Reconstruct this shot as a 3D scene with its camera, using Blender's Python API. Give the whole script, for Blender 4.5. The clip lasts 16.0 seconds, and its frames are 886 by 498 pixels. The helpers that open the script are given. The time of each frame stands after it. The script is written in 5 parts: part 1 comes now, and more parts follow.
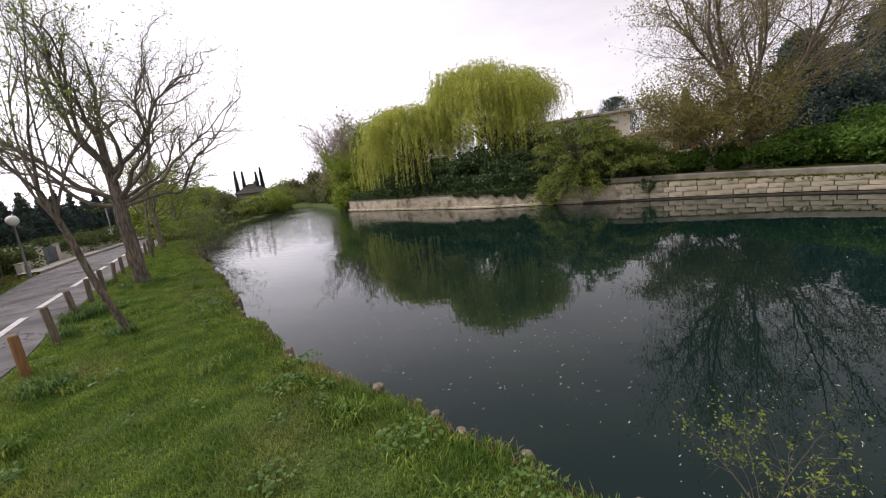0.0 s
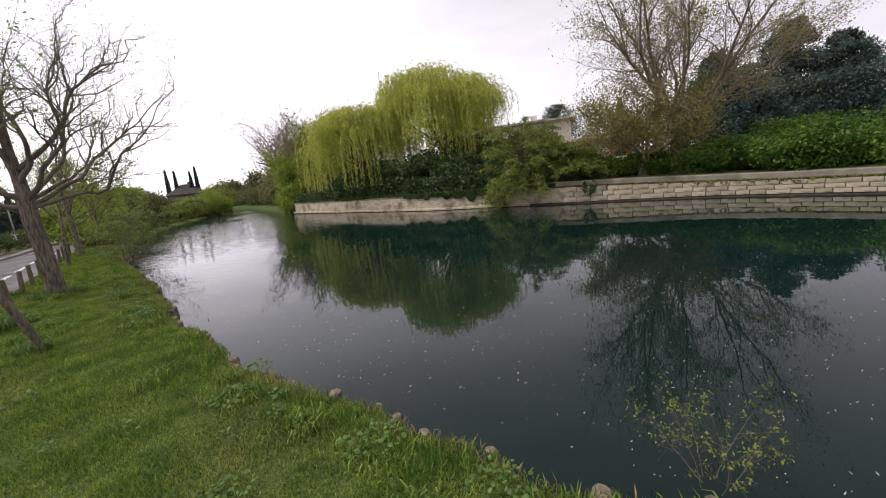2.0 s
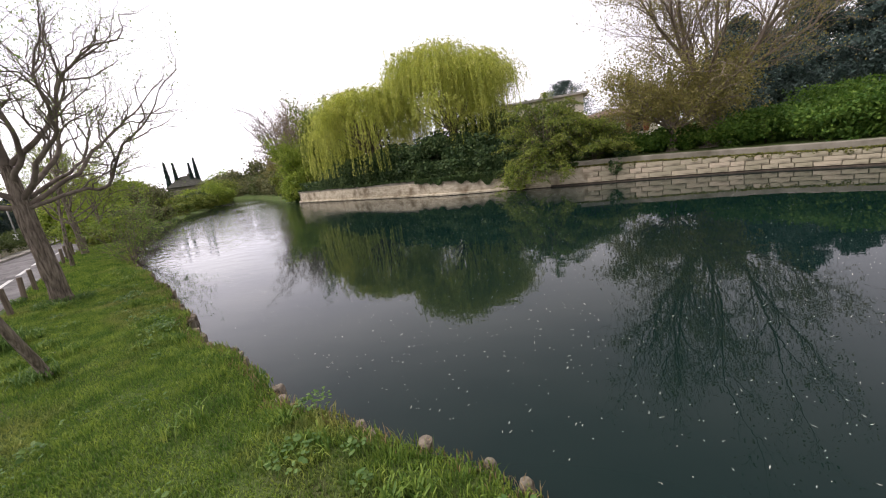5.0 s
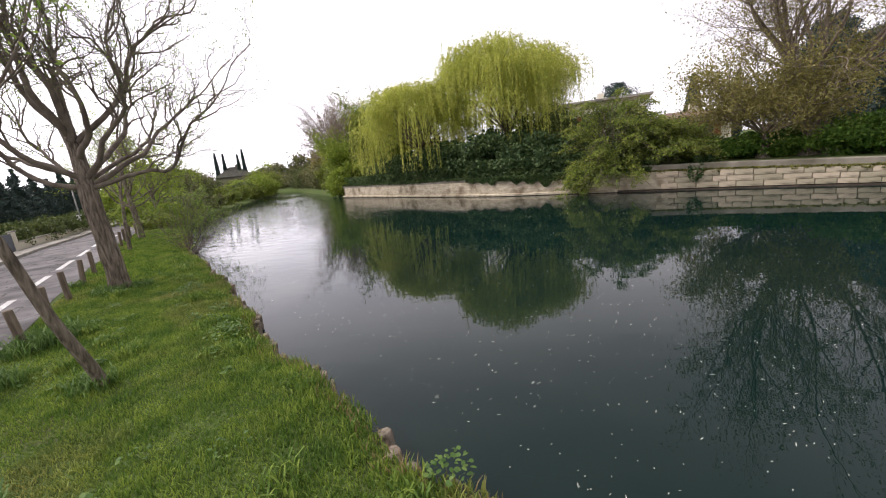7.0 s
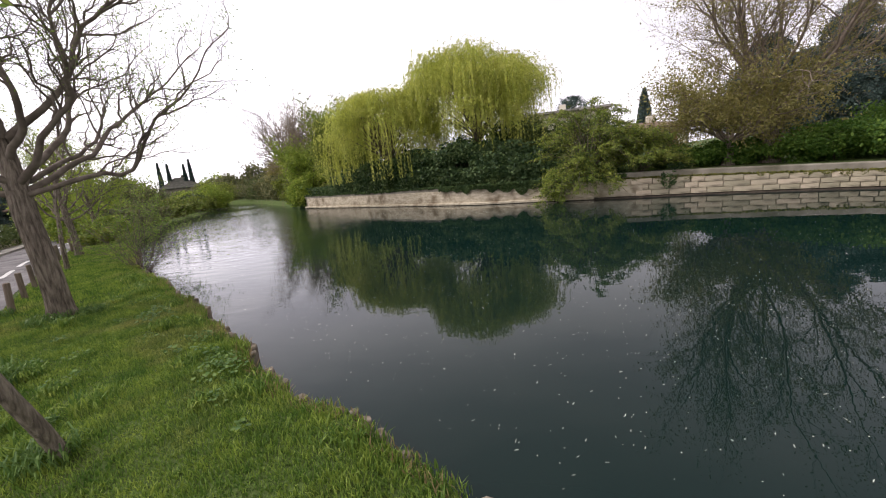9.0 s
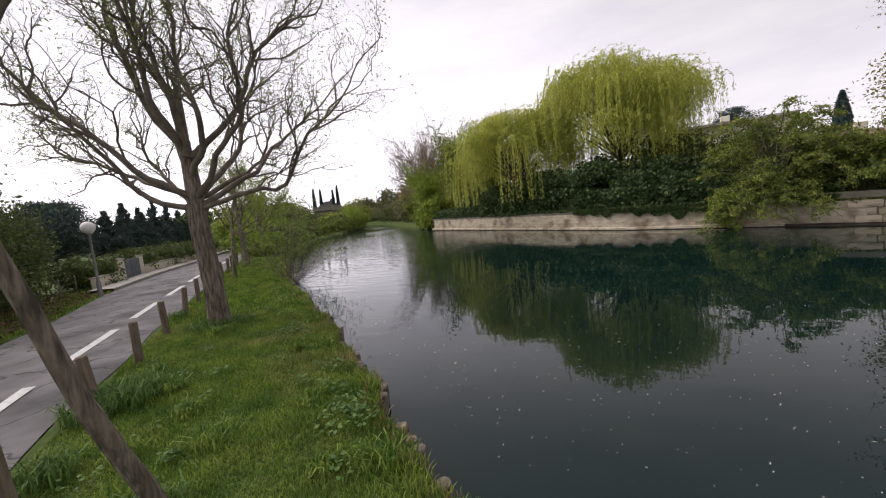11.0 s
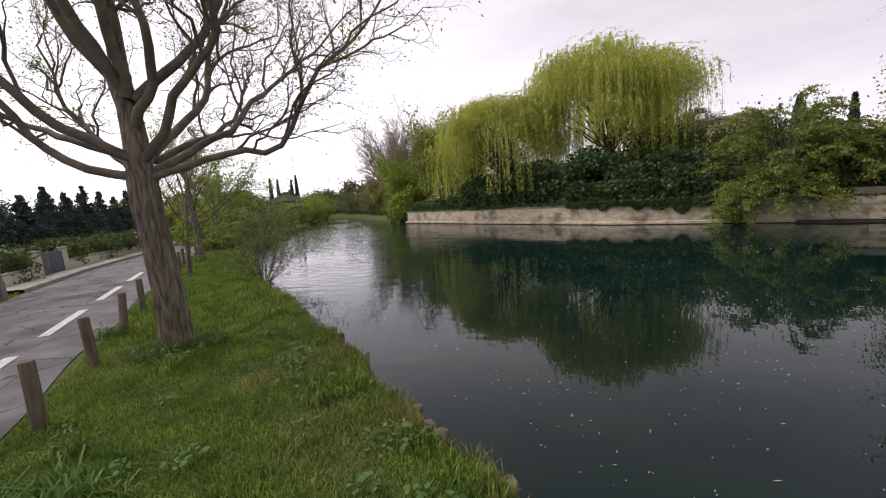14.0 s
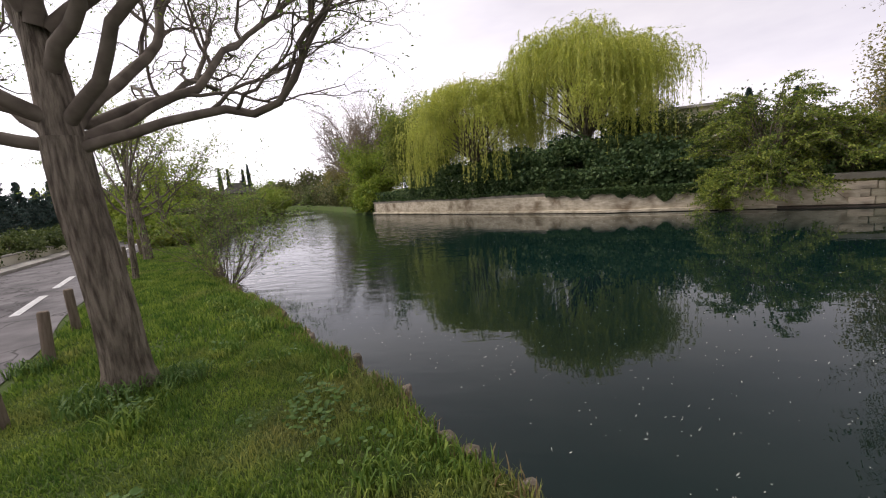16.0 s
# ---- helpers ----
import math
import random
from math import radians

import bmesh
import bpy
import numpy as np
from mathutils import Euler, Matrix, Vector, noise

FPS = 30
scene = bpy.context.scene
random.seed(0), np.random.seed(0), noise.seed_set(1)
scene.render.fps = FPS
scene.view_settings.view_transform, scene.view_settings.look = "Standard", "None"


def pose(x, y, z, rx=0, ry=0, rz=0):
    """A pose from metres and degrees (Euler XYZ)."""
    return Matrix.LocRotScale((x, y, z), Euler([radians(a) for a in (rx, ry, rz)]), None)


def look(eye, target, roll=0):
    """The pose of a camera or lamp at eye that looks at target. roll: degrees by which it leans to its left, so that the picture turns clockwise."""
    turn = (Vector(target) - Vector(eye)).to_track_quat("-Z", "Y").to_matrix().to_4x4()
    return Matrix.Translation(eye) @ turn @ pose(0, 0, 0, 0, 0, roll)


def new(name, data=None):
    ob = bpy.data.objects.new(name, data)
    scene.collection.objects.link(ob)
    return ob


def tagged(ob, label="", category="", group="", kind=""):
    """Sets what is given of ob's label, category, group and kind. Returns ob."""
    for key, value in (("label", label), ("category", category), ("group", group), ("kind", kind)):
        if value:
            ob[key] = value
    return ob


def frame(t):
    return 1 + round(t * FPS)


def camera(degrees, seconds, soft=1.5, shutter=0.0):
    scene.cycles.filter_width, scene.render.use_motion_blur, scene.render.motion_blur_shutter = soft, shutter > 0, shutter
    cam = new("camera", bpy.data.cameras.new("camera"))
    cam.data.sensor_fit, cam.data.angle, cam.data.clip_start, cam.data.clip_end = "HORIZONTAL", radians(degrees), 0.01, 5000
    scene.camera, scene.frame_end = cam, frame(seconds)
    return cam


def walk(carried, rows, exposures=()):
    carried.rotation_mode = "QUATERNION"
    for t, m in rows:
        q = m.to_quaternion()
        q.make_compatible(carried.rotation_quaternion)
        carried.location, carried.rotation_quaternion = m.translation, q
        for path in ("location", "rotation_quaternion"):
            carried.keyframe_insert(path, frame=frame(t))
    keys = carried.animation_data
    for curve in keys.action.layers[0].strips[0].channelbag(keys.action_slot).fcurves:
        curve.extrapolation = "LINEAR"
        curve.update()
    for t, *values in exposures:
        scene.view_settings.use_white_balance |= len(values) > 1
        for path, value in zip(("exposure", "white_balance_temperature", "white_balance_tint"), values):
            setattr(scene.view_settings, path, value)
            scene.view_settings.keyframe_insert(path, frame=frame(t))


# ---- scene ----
cam = camera(97.0, 16.0, soft=1.1)
PATH = [
    (0, (0.466, 0.963, 1.847), (-0.033, 2.867, 1.495), -6.9),
    (0.5, (0.433, 0.964, 1.848), (0.192, 2.918, 1.498), -6.8),
    (1, (0.412, 0.927, 1.839), (0.179, 2.891, 1.539), -6.5),
    (1.5, (0.421, 0.929, 1.826), (0.129, 2.885, 1.529), -6.1),
    (2, (0.38, 0.968, 1.83), (0.131, 2.918, 1.462), -6.3),
    (2.5, (0.233, 1.043, 1.823), (0.05, 2.989, 1.397), -6.8),
    (3, (0.057, 1.088, 1.804), (-0.194, 3.033, 1.412), -6.9),
    (3.5, (-0.096, 1.245, 1.819), (-0.395, 3.184, 1.431), -6.1),
    (3.7, (-0.174, 1.336, 1.833), (-0.479, 3.275, 1.451), -6.9),
    (5.8, (-0.9, 2.106, 1.931), (-1.16, 4.03, 1.453), -8.2),
    (6, (-1.033, 2.209, 1.924), (-1.297, 4.14, 1.474), -7.4),
    (6.5, (-1.391, 2.465, 1.869), (-1.661, 4.399, 1.435), -5.3),
    (7, (-1.74, 2.658, 1.874), (-2.16, 4.567, 1.451), -6.0),
    (7.5, (-2.007, 2.848, 1.849), (-2.361, 4.776, 1.45), -8.6),
    (8, (-2.267, 3.044, 1.823), (-2.608, 4.978, 1.446), -6.1),
    (8.5, (-2.577, 3.114, 1.834), (-2.789, 5.057, 1.408), -5.9),
    (9, (-2.796, 3.213, 1.815), (-3.005, 5.163, 1.423), -6.0),
    (9.5, (-2.924, 3.456, 1.805), (-3.445, 5.369, 1.537), -6.4),
    (11.8, (-3.98, 4.546, 1.653), (-4.779, 6.368, 1.445), -5.5),
    (12, (-4.108, 4.626, 1.65), (-4.899, 6.446, 1.408), -5.2),
    (12.5, (-4.407, 4.849, 1.629), (-5.187, 6.674, 1.382), -5.1),
    (13, (-4.742, 5.188, 1.618), (-5.623, 6.938, 1.218), -4.6),
    (13.5, (-5.088, 5.336, 1.589), (-5.762, 7.198, 1.313), -3.5),
    (14, (-5.428, 5.469, 1.584), (-6.014, 7.364, 1.33), -4.7),
    (14.5, (-5.75, 5.714, 1.583), (-6.307, 7.612, 1.287), -5.7),
    (15, (-6.038, 5.923, 1.541), (-6.559, 7.838, 1.294), -4.7),
    (15.5, (-6.343, 6.104, 1.519), (-6.823, 8.03, 1.275), -6.4),
    (16, (-6.619, 6.334, 1.554), (-7.008, 8.27, 1.238), -5.0),
]
walk(cam, [(t, look(eye, target, roll)) for t, eye, target, roll in PATH],
     exposures=((0, 0.13, 6500, 18), (3.7, 0.25, 6500, 18), (6.0, 0.55, 6500, 18), (9.5, 0.36, 6500, 18), (11.8, -0.06, 6500, 18), (14.0, 0.05, 6500, 18), (16.0, 0.15, 6500, 18)))

# ---------- world and light: bright overcast day ----------
world = bpy.data.worlds.new("overcast_sky")
scene.world = world
world.use_nodes = True
wn, wl = world.node_tree.nodes, world.node_tree.links
wn.clear()
w_out = wn.new("ShaderNodeOutputWorld")
w_bg = wn.new("ShaderNodeBackground")
w_sky = wn.new("ShaderNodeTexSky")
w_sky.sky_type = "NISHITA"
w_sky.sun_disc = False
w_sky.sun_elevation = radians(52)
w_sky.sun_rotation = radians(-98)
w_hsv = wn.new("ShaderNodeHueSaturation")
w_hsv.inputs["Saturation"].default_value = 0.25
w_hsv.inputs["Value"].default_value = 0.09
w_co = wn.new("ShaderNodeTexCoord")
w_map = wn.new("ShaderNodeMapping")
w_map.inputs["Scale"].default_value = (1.2, 1.2, 4.0)
w_noise = wn.new("ShaderNodeTexNoise")
w_noise.inputs["Scale"].default_value = 1.7
w_noise.inputs["Detail"].default_value = 5.0
w_noise.inputs["Roughness"].default_value = 0.55
w_ramp = wn.new("ShaderNodeValToRGB")
w_ramp.color_ramp.elements[0].position = 0.36
w_ramp.color_ramp.elements[0].color = (0.86, 0.845, 0.91, 1)
w_ramp.color_ramp.elements[1].position = 0.62
w_ramp.color_ramp.elements[1].color = (1.06, 1.04, 1.06, 1)
w_mix = wn.new("ShaderNodeMix")
w_mix.data_type = "RGBA"
w_mix.inputs["Factor"].default_value = 0.88
wl.new(w_sky.outputs["Color"], w_hsv.inputs["Color"])
wl.new(w_co.outputs["Generated"], w_map.inputs["Vector"])
wl.new(w_map.outputs["Vector"], w_noise.inputs["Vector"])
wl.new(w_noise.outputs["Fac"], w_ramp.inputs["Fac"])
wl.new(w_hsv.outputs["Color"], w_mix.inputs["A"])
wl.new(w_ramp.outputs["Color"], w_mix.inputs["B"])
w_sep = wn.new("ShaderNodeSeparateXYZ")
w_up = wn.new("ShaderNodeMapRange")
w_up.interpolation_type = "SMOOTHSTEP"
w_up.inputs["From Min"].default_value = 0.04
w_up.inputs["From Max"].default_value = 0.75
w_up.inputs["To Min"].default_value = 1.0
w_up.inputs["To Max"].default_value = 0.42
w_grad = wn.new("ShaderNodeMix")
w_grad.data_type = "RGBA"
w_grad.blend_type = "MULTIPLY"
w_grad.inputs["Factor"].default_value = 1.0
wl.new(w_co.outputs["Generated"], w_sep.inputs["Vector"])
wl.new(w_sep.outputs["Z"], w_up.inputs["Value"])
wl.new(w_mix.outputs["Result"], w_grad.inputs["A"])
wl.new(w_up.outputs["Result"], w_grad.inputs["B"])
w_dot = wn.new("ShaderNodeVectorMath")
w_dot.operation = "DOT_PRODUCT"
w_dot.inputs[1].default_value = (-0.82, 0.42, 0.38)
w_halo = wn.new("ShaderNodeMapRange")
w_halo.interpolation_type = "SMOOTHSTEP"
w_halo.inputs["From Min"].default_value = 0.2
w_halo.inputs["From Max"].default_value = 1.0
w_halo.inputs["To Min"].default_value = 0.94
w_halo.inputs["To Max"].default_value = 1.5
w_veil = wn.new("ShaderNodeMix")
w_veil.data_type = "RGBA"
w_veil.blend_type = "MULTIPLY"
w_veil.inputs["Factor"].default_value = 1.0
wl.new(w_co.outputs["Generated"], w_dot.inputs[0])
wl.new(w_dot.outputs["Value"], w_halo.inputs["Value"])
wl.new(w_grad.outputs["Result"], w_veil.inputs["A"])
wl.new(w_halo.outputs["Result"], w_veil.inputs["B"])
wl.new(w_veil.outputs["Result"], w_bg.inputs["Color"])
w_bg.inputs["Strength"].default_value = 1.08
wl.new(w_bg.outputs["Background"], w_out.inputs["Surface"])

sun_data = bpy.data.lights.new("sun", "SUN")
sun_data.energy = 2.4
sun_data.angle = radians(40)
sun_data.color = (1.0, 0.96, 0.9)
sun = new("sun", sun_data)
sun.matrix_world = look((-58, -10, 76), (0, 0, 0))

# ---------- plan: s runs up the river, n across it towards the far bank ----------
UX, UY, NX, NY = -0.65, 0.76, 0.76, 0.65


def at_sn(s, n, z=0.0):
    return (s * UX + n * NX, s * UY + n * NY, z)


L_S = [-400, -60, -10, -3, 0.4, 1.9, 5.5, 8.9, 11.4, 14.5, 19.2, 31, 43.8, 52, 61.5, 84.6, 110, 140, 400, 1500]
L_N = [5, 5, 5.0, 4.6, 3.4, 2.55, 1.13, 0.40, 0.2, -0.28, -1.15, -1.6, 0.0, 2.8, 4.5, 7.0, 4.0, -6.0, -100, -500]
R_S = [-400, -60, -10, 0, 3.3, 4.3, 7.3, 9.3, 12, 14.1, 17.7, 21.3, 30.1, 41, 46.9, 57.7, 76.4, 100, 120, 150, 400, 1500]
R_N = [14, 17, 19.6, 19.9, 19.9, 19.9, 19.7, 19.2, 18.3, 17.3, 15.9, 14.3, 12.5, 10.5, 10.6, 11.0, 11.8, 9.6, 6.8, -1, -90, -490]
P_S = [-60, 0, 7.2, 12.1, 16.6, 19, 25, 40, 52, 70, 90, 400, 1500]
P_N = [-1, -1.0, -1.9, -2.5, -2.9, -3.1, -3.6, -3.4, -1.5, 0.5, 3, 30, 200]
F_S = [-60, 5, 12, 16, 21, 26, 31, 45, 60, 90, 400, 1500]
F_N = [-5.2, -5.2, -5.5, -5.8, -6.7, -6.9, -6.6, -6.4, -5, -1, 20, 180]


def left_edge(s):
    return float(np.interp(s, L_S, L_N)) + 0.05 * math.sin(s * 2.1) + 0.04 * math.sin(s * 5.3 + 1)


def right_edge(s):
    return float(np.interp(s, R_S, R_N))


def post_line(s):
    return float(np.interp(s, P_S, P_N))


def road_near(s):
    return post_line(s) - 0.28 + 0.05 * math.sin(s * 1.7)


def road_far(s):
    return float(np.interp(s, F_S, F_N))


WATER = -0.31


def smooth(a, b, x):
    t = min(1.0, max(0.0, (x - a) / (b - a)))
    return t * t * (3 - 2 * t)


def land_height(s, n):
    """Height of the near bank."""
    d = left_edge(s) - n
    z = 0.025 * math.sin(s * 0.9 + n * 1.3) + 0.018 * math.sin(s * 2.3 - n * 1.9)
    z *= smooth(0.0, 0.8, n - road_near(s)) if n > road_near(s) else 0.0
    z -= 0.10 * (1 - smooth(0.0, 0.55, d))
    return z


def course_top(s):
    """Top of the lower masonry of the far wall, which sinks downstream."""
    return 0.27 + 0.295 * smooth(4, 16, s)


def garden_height(s, n):
    d = n - right_edge(s)
    top = course_top(s) + 0.06 + 0.2 * (1 - smooth(13, 18, s))
    if s > 41:
        top = 0.62 - 0.45 * smooth(41, 46, s)
    return top + 0.6 * smooth(1, 25, d)


# ---------- materials ----------
def material(name, colour, colour2=None, scale=4.0, rough=0.85, bump=0.0, bump_scale=30.0, island=0.0, random_ob=0.0,
             translucent=0.0, metallic=0.0, detail=6.0, stretch=None, colour3=None, scale3=0.6, mix3=(0.45, 0.65), spec=0.3):
    m = bpy.data.materials.new(name)
    m.use_nodes = True
    nt = m.node_tree
    N, L = nt.nodes, nt.links
    b = N["Principled BSDF"]
    out = N["Material Output"]
    b.inputs["Roughness"].default_value = rough
    b.inputs["Metallic"].default_value = metallic
    b.inputs["Specular IOR Level"].default_value = spec
    co = N.new("ShaderNodeTexCoord")
    vec = co.outputs["Object"]
    if stretch:
        mp = N.new("ShaderNodeMapping")
        mp.inputs["Scale"].default_value = stretch
        L.new(vec, mp.inputs["Vector"])
        vec = mp.outputs["Vector"]
    noi = N.new("ShaderNodeTexNoise")
    noi.inputs["Scale"].default_value = scale
    noi.inputs["Detail"].default_value = detail
    L.new(vec, noi.inputs["Vector"])
    rmp = N.new("ShaderNodeValToRGB")
    rmp.color_ramp.elements[0].position = 0.35
    rmp.color_ramp.elements[1].position = 0.65
    rmp.color_ramp.elements[0].color = (*colour, 1)
    rmp.color_ramp.elements[1].color = (*(colour2 or colour), 1)
    L.new(noi.outputs["Fac"], rmp.inputs["Fac"])
    col = rmp.outputs["Color"]
    if colour3:
        n3 = N.new("ShaderNodeTexNoise")
        n3.inputs["Scale"].default_value = scale3
        n3.inputs["Detail"].default_value = 7.0
        L.new(co.outputs["Object"], n3.inputs["Vector"])
        r3 = N.new("ShaderNodeMapRange")
        r3.inputs["From Min"].default_value, r3.inputs["From Max"].default_value = mix3
        L.new(n3.outputs["Fac"], r3.inputs["Value"])
        mx = N.new("ShaderNodeMix")
        mx.data_type = "RGBA"
        mx.inputs["B"].default_value = (*colour3, 1)
        L.new(r3.outputs["Result"], mx.inputs["Factor"])
        L.new(col, mx.inputs["A"])
        col = mx.outputs["Result"]
    for amount, node, socket in ((island, "ShaderNodeNewGeometry", "Random Per Island"), (random_ob, "ShaderNodeObjectInfo", "Random")):
        if amount:
            src = N.new(node)
            mr = N.new("ShaderNodeMapRange")
            mr.inputs["To Min"].default_value = 1 - amount
            mr.inputs["To Max"].default_value = 1 + amount
            L.new(src.outputs[socket], mr.inputs["Value"])
            hs = N.new("ShaderNodeHueSaturation")
            L.new(mr.outputs["Result"], hs.inputs["Value"])
            mh = N.new("ShaderNodeMapRange")
            mh.inputs["To Min"].default_value = 0.5 + 0.06 * amount
            mh.inputs["To Max"].default_value = 0.5 - 0.06 * amount
            L.new(src.outputs[socket], mh.inputs["Value"])
            L.new(mh.outputs["Result"], hs.inputs["Hue"])
            L.new(col, hs.inputs["Color"])
            col = hs.outputs["Color"]
    L.new(col, b.inputs["Base Color"])
    if bump:
        nb = N.new("ShaderNodeTexNoise")
        nb.inputs["Scale"].default_value = bump_scale
        nb.inputs["Detail"].default_value = 8.0
        L.new(vec, nb.inputs["Vector"])
        bp = N.new("ShaderNodeBump")
        bp.inputs["Strength"].default_value = 1.0
        bp.inputs["Distance"].default_value = bump
        L.new(nb.outputs["Fac"], bp.inputs["Height"])
        L.new(bp.outputs["Normal"], b.inputs["Normal"])
    if translucent:
        tr = N.new("ShaderNodeBsdfTranslucent")
        L.new(col, tr.inputs["Color"])
        ms = N.new("ShaderNodeMixShader")
        ms.inputs["Fac"].default_value = translucent
        L.new(b.outputs["BSDF"], ms.inputs[1])
        L.new(tr.outputs["BSDF"], ms.inputs[2])
        L.new(ms.outputs["Shader"], out.inputs["Surface"])
    return m


M_soil = material("grassy_soil", (0.055, 0.085, 0.018), (0.085, 0.13, 0.028), 9.0, 0.95, 0.02, 40, colour3=(0.10, 0.085, 0.045), scale3=0.7, mix3=(0.55, 0.8))
M_grass = material("grass_blade", (0.105, 0.20, 0.032), (0.25, 0.35, 0.062), 2.6, 0.6, island=0.4, translucent=0.35, colour3=(0.33, 0.33, 0.11), scale3=0.8, mix3=(0.52, 0.74))
M_weed = material("weed_leaf", (0.09, 0.17, 0.038), (0.14, 0.24, 0.06), 3.0, 0.55, island=0.3, translucent=0.3)
M_asphalt = material("asphalt", (0.15, 0.142, 0.145), (0.24, 0.228, 0.23), 1.6, 0.92, 0.006, 220, colour3=(0.095, 0.09, 0.092), scale3=0.9, mix3=(0.5, 0.7), stretch=None)
AN, AL = M_asphalt.node_tree.nodes, M_asphalt.node_tree.links
a_co = AN.new("ShaderNodeTexCoord")
a_warp = AN.new("ShaderNodeTexNoise")
a_warp.inputs["Scale"].default_value = 2.5
a_add = AN.new("ShaderNodeVectorMath")
a_add.operation = "MULTIPLY_ADD"
a_add.inputs[1].default_value = (0.5, 0.5, 0.5)
a_vor = AN.new("ShaderNodeTexVoronoi")
a_vor.feature = "DISTANCE_TO_EDGE"
a_vor.inputs["Scale"].default_value = 0.9
a_line = AN.new("ShaderNodeMapRange")
a_line.inputs["From Min"].default_value = 0.004
a_line.inputs["From Max"].default_value = 0.022
a_line.inputs["To Min"].default_value = 0.75
a_line.inputs["To Max"].default_value = 0.0
a_mix = AN.new("ShaderNodeMix")
a_mix.data_type = "RGBA"
a_mix.inputs["B"].default_value = (0.045, 0.042, 0.04, 1)
a_base = AN["Principled BSDF"].inputs["Base Color"]
a_from = a_base.links[0].from_socket
AL.new(a_co.outputs["Object"], a_warp.inputs["Vector"])
AL.new(a_warp.outputs["Color"], a_add.inputs[0])
AL.new(a_co.outputs["Object"], a_add.inputs[2])
AL.new(a_add.outputs["Vector"], a_vor.inputs["Vector"])
AL.new(a_vor.outputs["Distance"], a_line.inputs["Value"])
AL.new(a_line.outputs["Result"], a_mix.inputs["Factor"])
AL.new(a_from, a_mix.inputs["A"])
AL.new(a_mix.outputs["Result"], a_base)
M_paint = material("road_paint", (0.55, 0.55, 0.54), (0.75, 0.75, 0.74), 14.0, 0.8, 0.003, 120)
M_kerb = material("kerb_concrete", (0.30, 0.28, 0.25), (0.42, 0.40, 0.36), 3.0, 0.9, 0.006, 60)
M_render = material("rendered_wall", (0.38, 0.325, 0.235), (0.58, 0.515, 0.395), 3.2, 0.9, 0.03, 9, colour3=(0.20, 0.155, 0.10), scale3=1.5, mix3=(0.5, 0.72), stretch=(1.0, 1.0, 2.6))
M_stone = material("limestone_block", (0.43, 0.375, 0.265), (0.56, 0.50, 0.37), 3.0, 0.88, 0.02, 18, random_ob=0.22, colour3=(0.24, 0.21, 0.15), scale3=1.6, mix3=(0.48, 0.7))
M_mortar = material("wall_core", (0.19, 0.16, 0.12), (0.28, 0.245, 0.19), 5.0, 0.95, 0.02, 20)
M_coping = material("weathered_concrete", (0.21, 0.19, 0.15), (0.31, 0.285, 0.235), 2.0, 0.92, 0.012, 25, colour3=(0.12, 0.11, 0.075), scale3=0.8, mix3=(0.5, 0.72))
M_darkbase = material("wet_shaded_footing", (0.05, 0.04, 0.03), (0.10, 0.08, 0.06), 4.0, 0.6, 0.03, 12)
M_moss = material("moss", (0.10, 0.11, 0.025), (0.20, 0.20, 0.05), 9.0, 0.95, island=0.3)
M_bark = material("rough_bark", (0.10, 0.08, 0.062), (0.32, 0.27, 0.215), 9.0, 0.95, 0.05, 16.0, stretch=(3.2, 3.2, 0.5))
M_twig = material("twig_bark", (0.13, 0.105, 0.085), (0.22, 0.185, 0.15), 6.0, 0.9)
M_greytwig = material("grey_twig", (0.22, 0.18, 0.155), (0.32, 0.27, 0.23), 3.0, 0.9)
M_palebark = material("pale_brown_twig", (0.17, 0.135, 0.105), (0.27, 0.22, 0.175), 3.0, 0.9)
M_darktwig = material("dark_twig", (0.10, 0.083, 0.06), (0.18, 0.15, 0.11), 3.0, 0.9)
M_post = material("weathered_post", (0.12, 0.095, 0.07), (0.22, 0.18, 0.135), 6.0, 0.9, 0.01, 30, stretch=(5, 5, 0.6), random_ob=0.2)
M_postnew = material("brown_post", (0.22, 0.115, 0.045), (0.33, 0.18, 0.075), 6.0, 0.8, 0.008, 30, stretch=(5, 5, 0.6))
M_pile = material("cut_log", (0.12, 0.10, 0.075), (0.28, 0.24, 0.185), 14.0, 0.95, 0.02, 40, random_ob=0.3)


def leaf(name, a, b, island=0.3, translucent=0.4):
    return material(name, a, b, 0.9, 0.55, island=island, translucent=translucent)


M_leafnew = leaf("new_leaf", (0.17, 0.27, 0.05), (0.26, 0.36, 0.08))
M_willow = leaf("willow_leaf", (0.44, 0.49, 0.09), (0.60, 0.62, 0.16), 0.25, 0.5)
M_olive = leaf("olive_bud", (0.23, 0.215, 0.065), (0.33, 0.30, 0.10), 0.3)
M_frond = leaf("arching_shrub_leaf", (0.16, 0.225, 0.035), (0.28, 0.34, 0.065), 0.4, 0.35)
M_bud = leaf("brown_bud", (0.24, 0.19, 0.13), (0.33, 0.27, 0.19), 0.3, 0.3)
M_ivy = leaf("ivy_leaf", (0.035, 0.075, 0.028), (0.10, 0.16, 0.055), 0.5, 0.25)
M_bush = leaf("bush_leaf", (0.14, 0.19, 0.03), (0.25, 0.29, 0.06), 0.35, 0.35)
M_laurel = leaf("laurel_leaf", (0.07, 0.15, 0.02), (0.14, 0.25, 0.04), 0.35, 0.35)
M_conifer = leaf("conifer_needle", (0.042, 0.075, 0.066), (0.085, 0.125, 0.112), 0.4, 0.2)
M_springtree = leaf("spring_leaf", (0.21, 0.30, 0.04), (0.33, 0.41, 0.07), 0.3, 0.4)
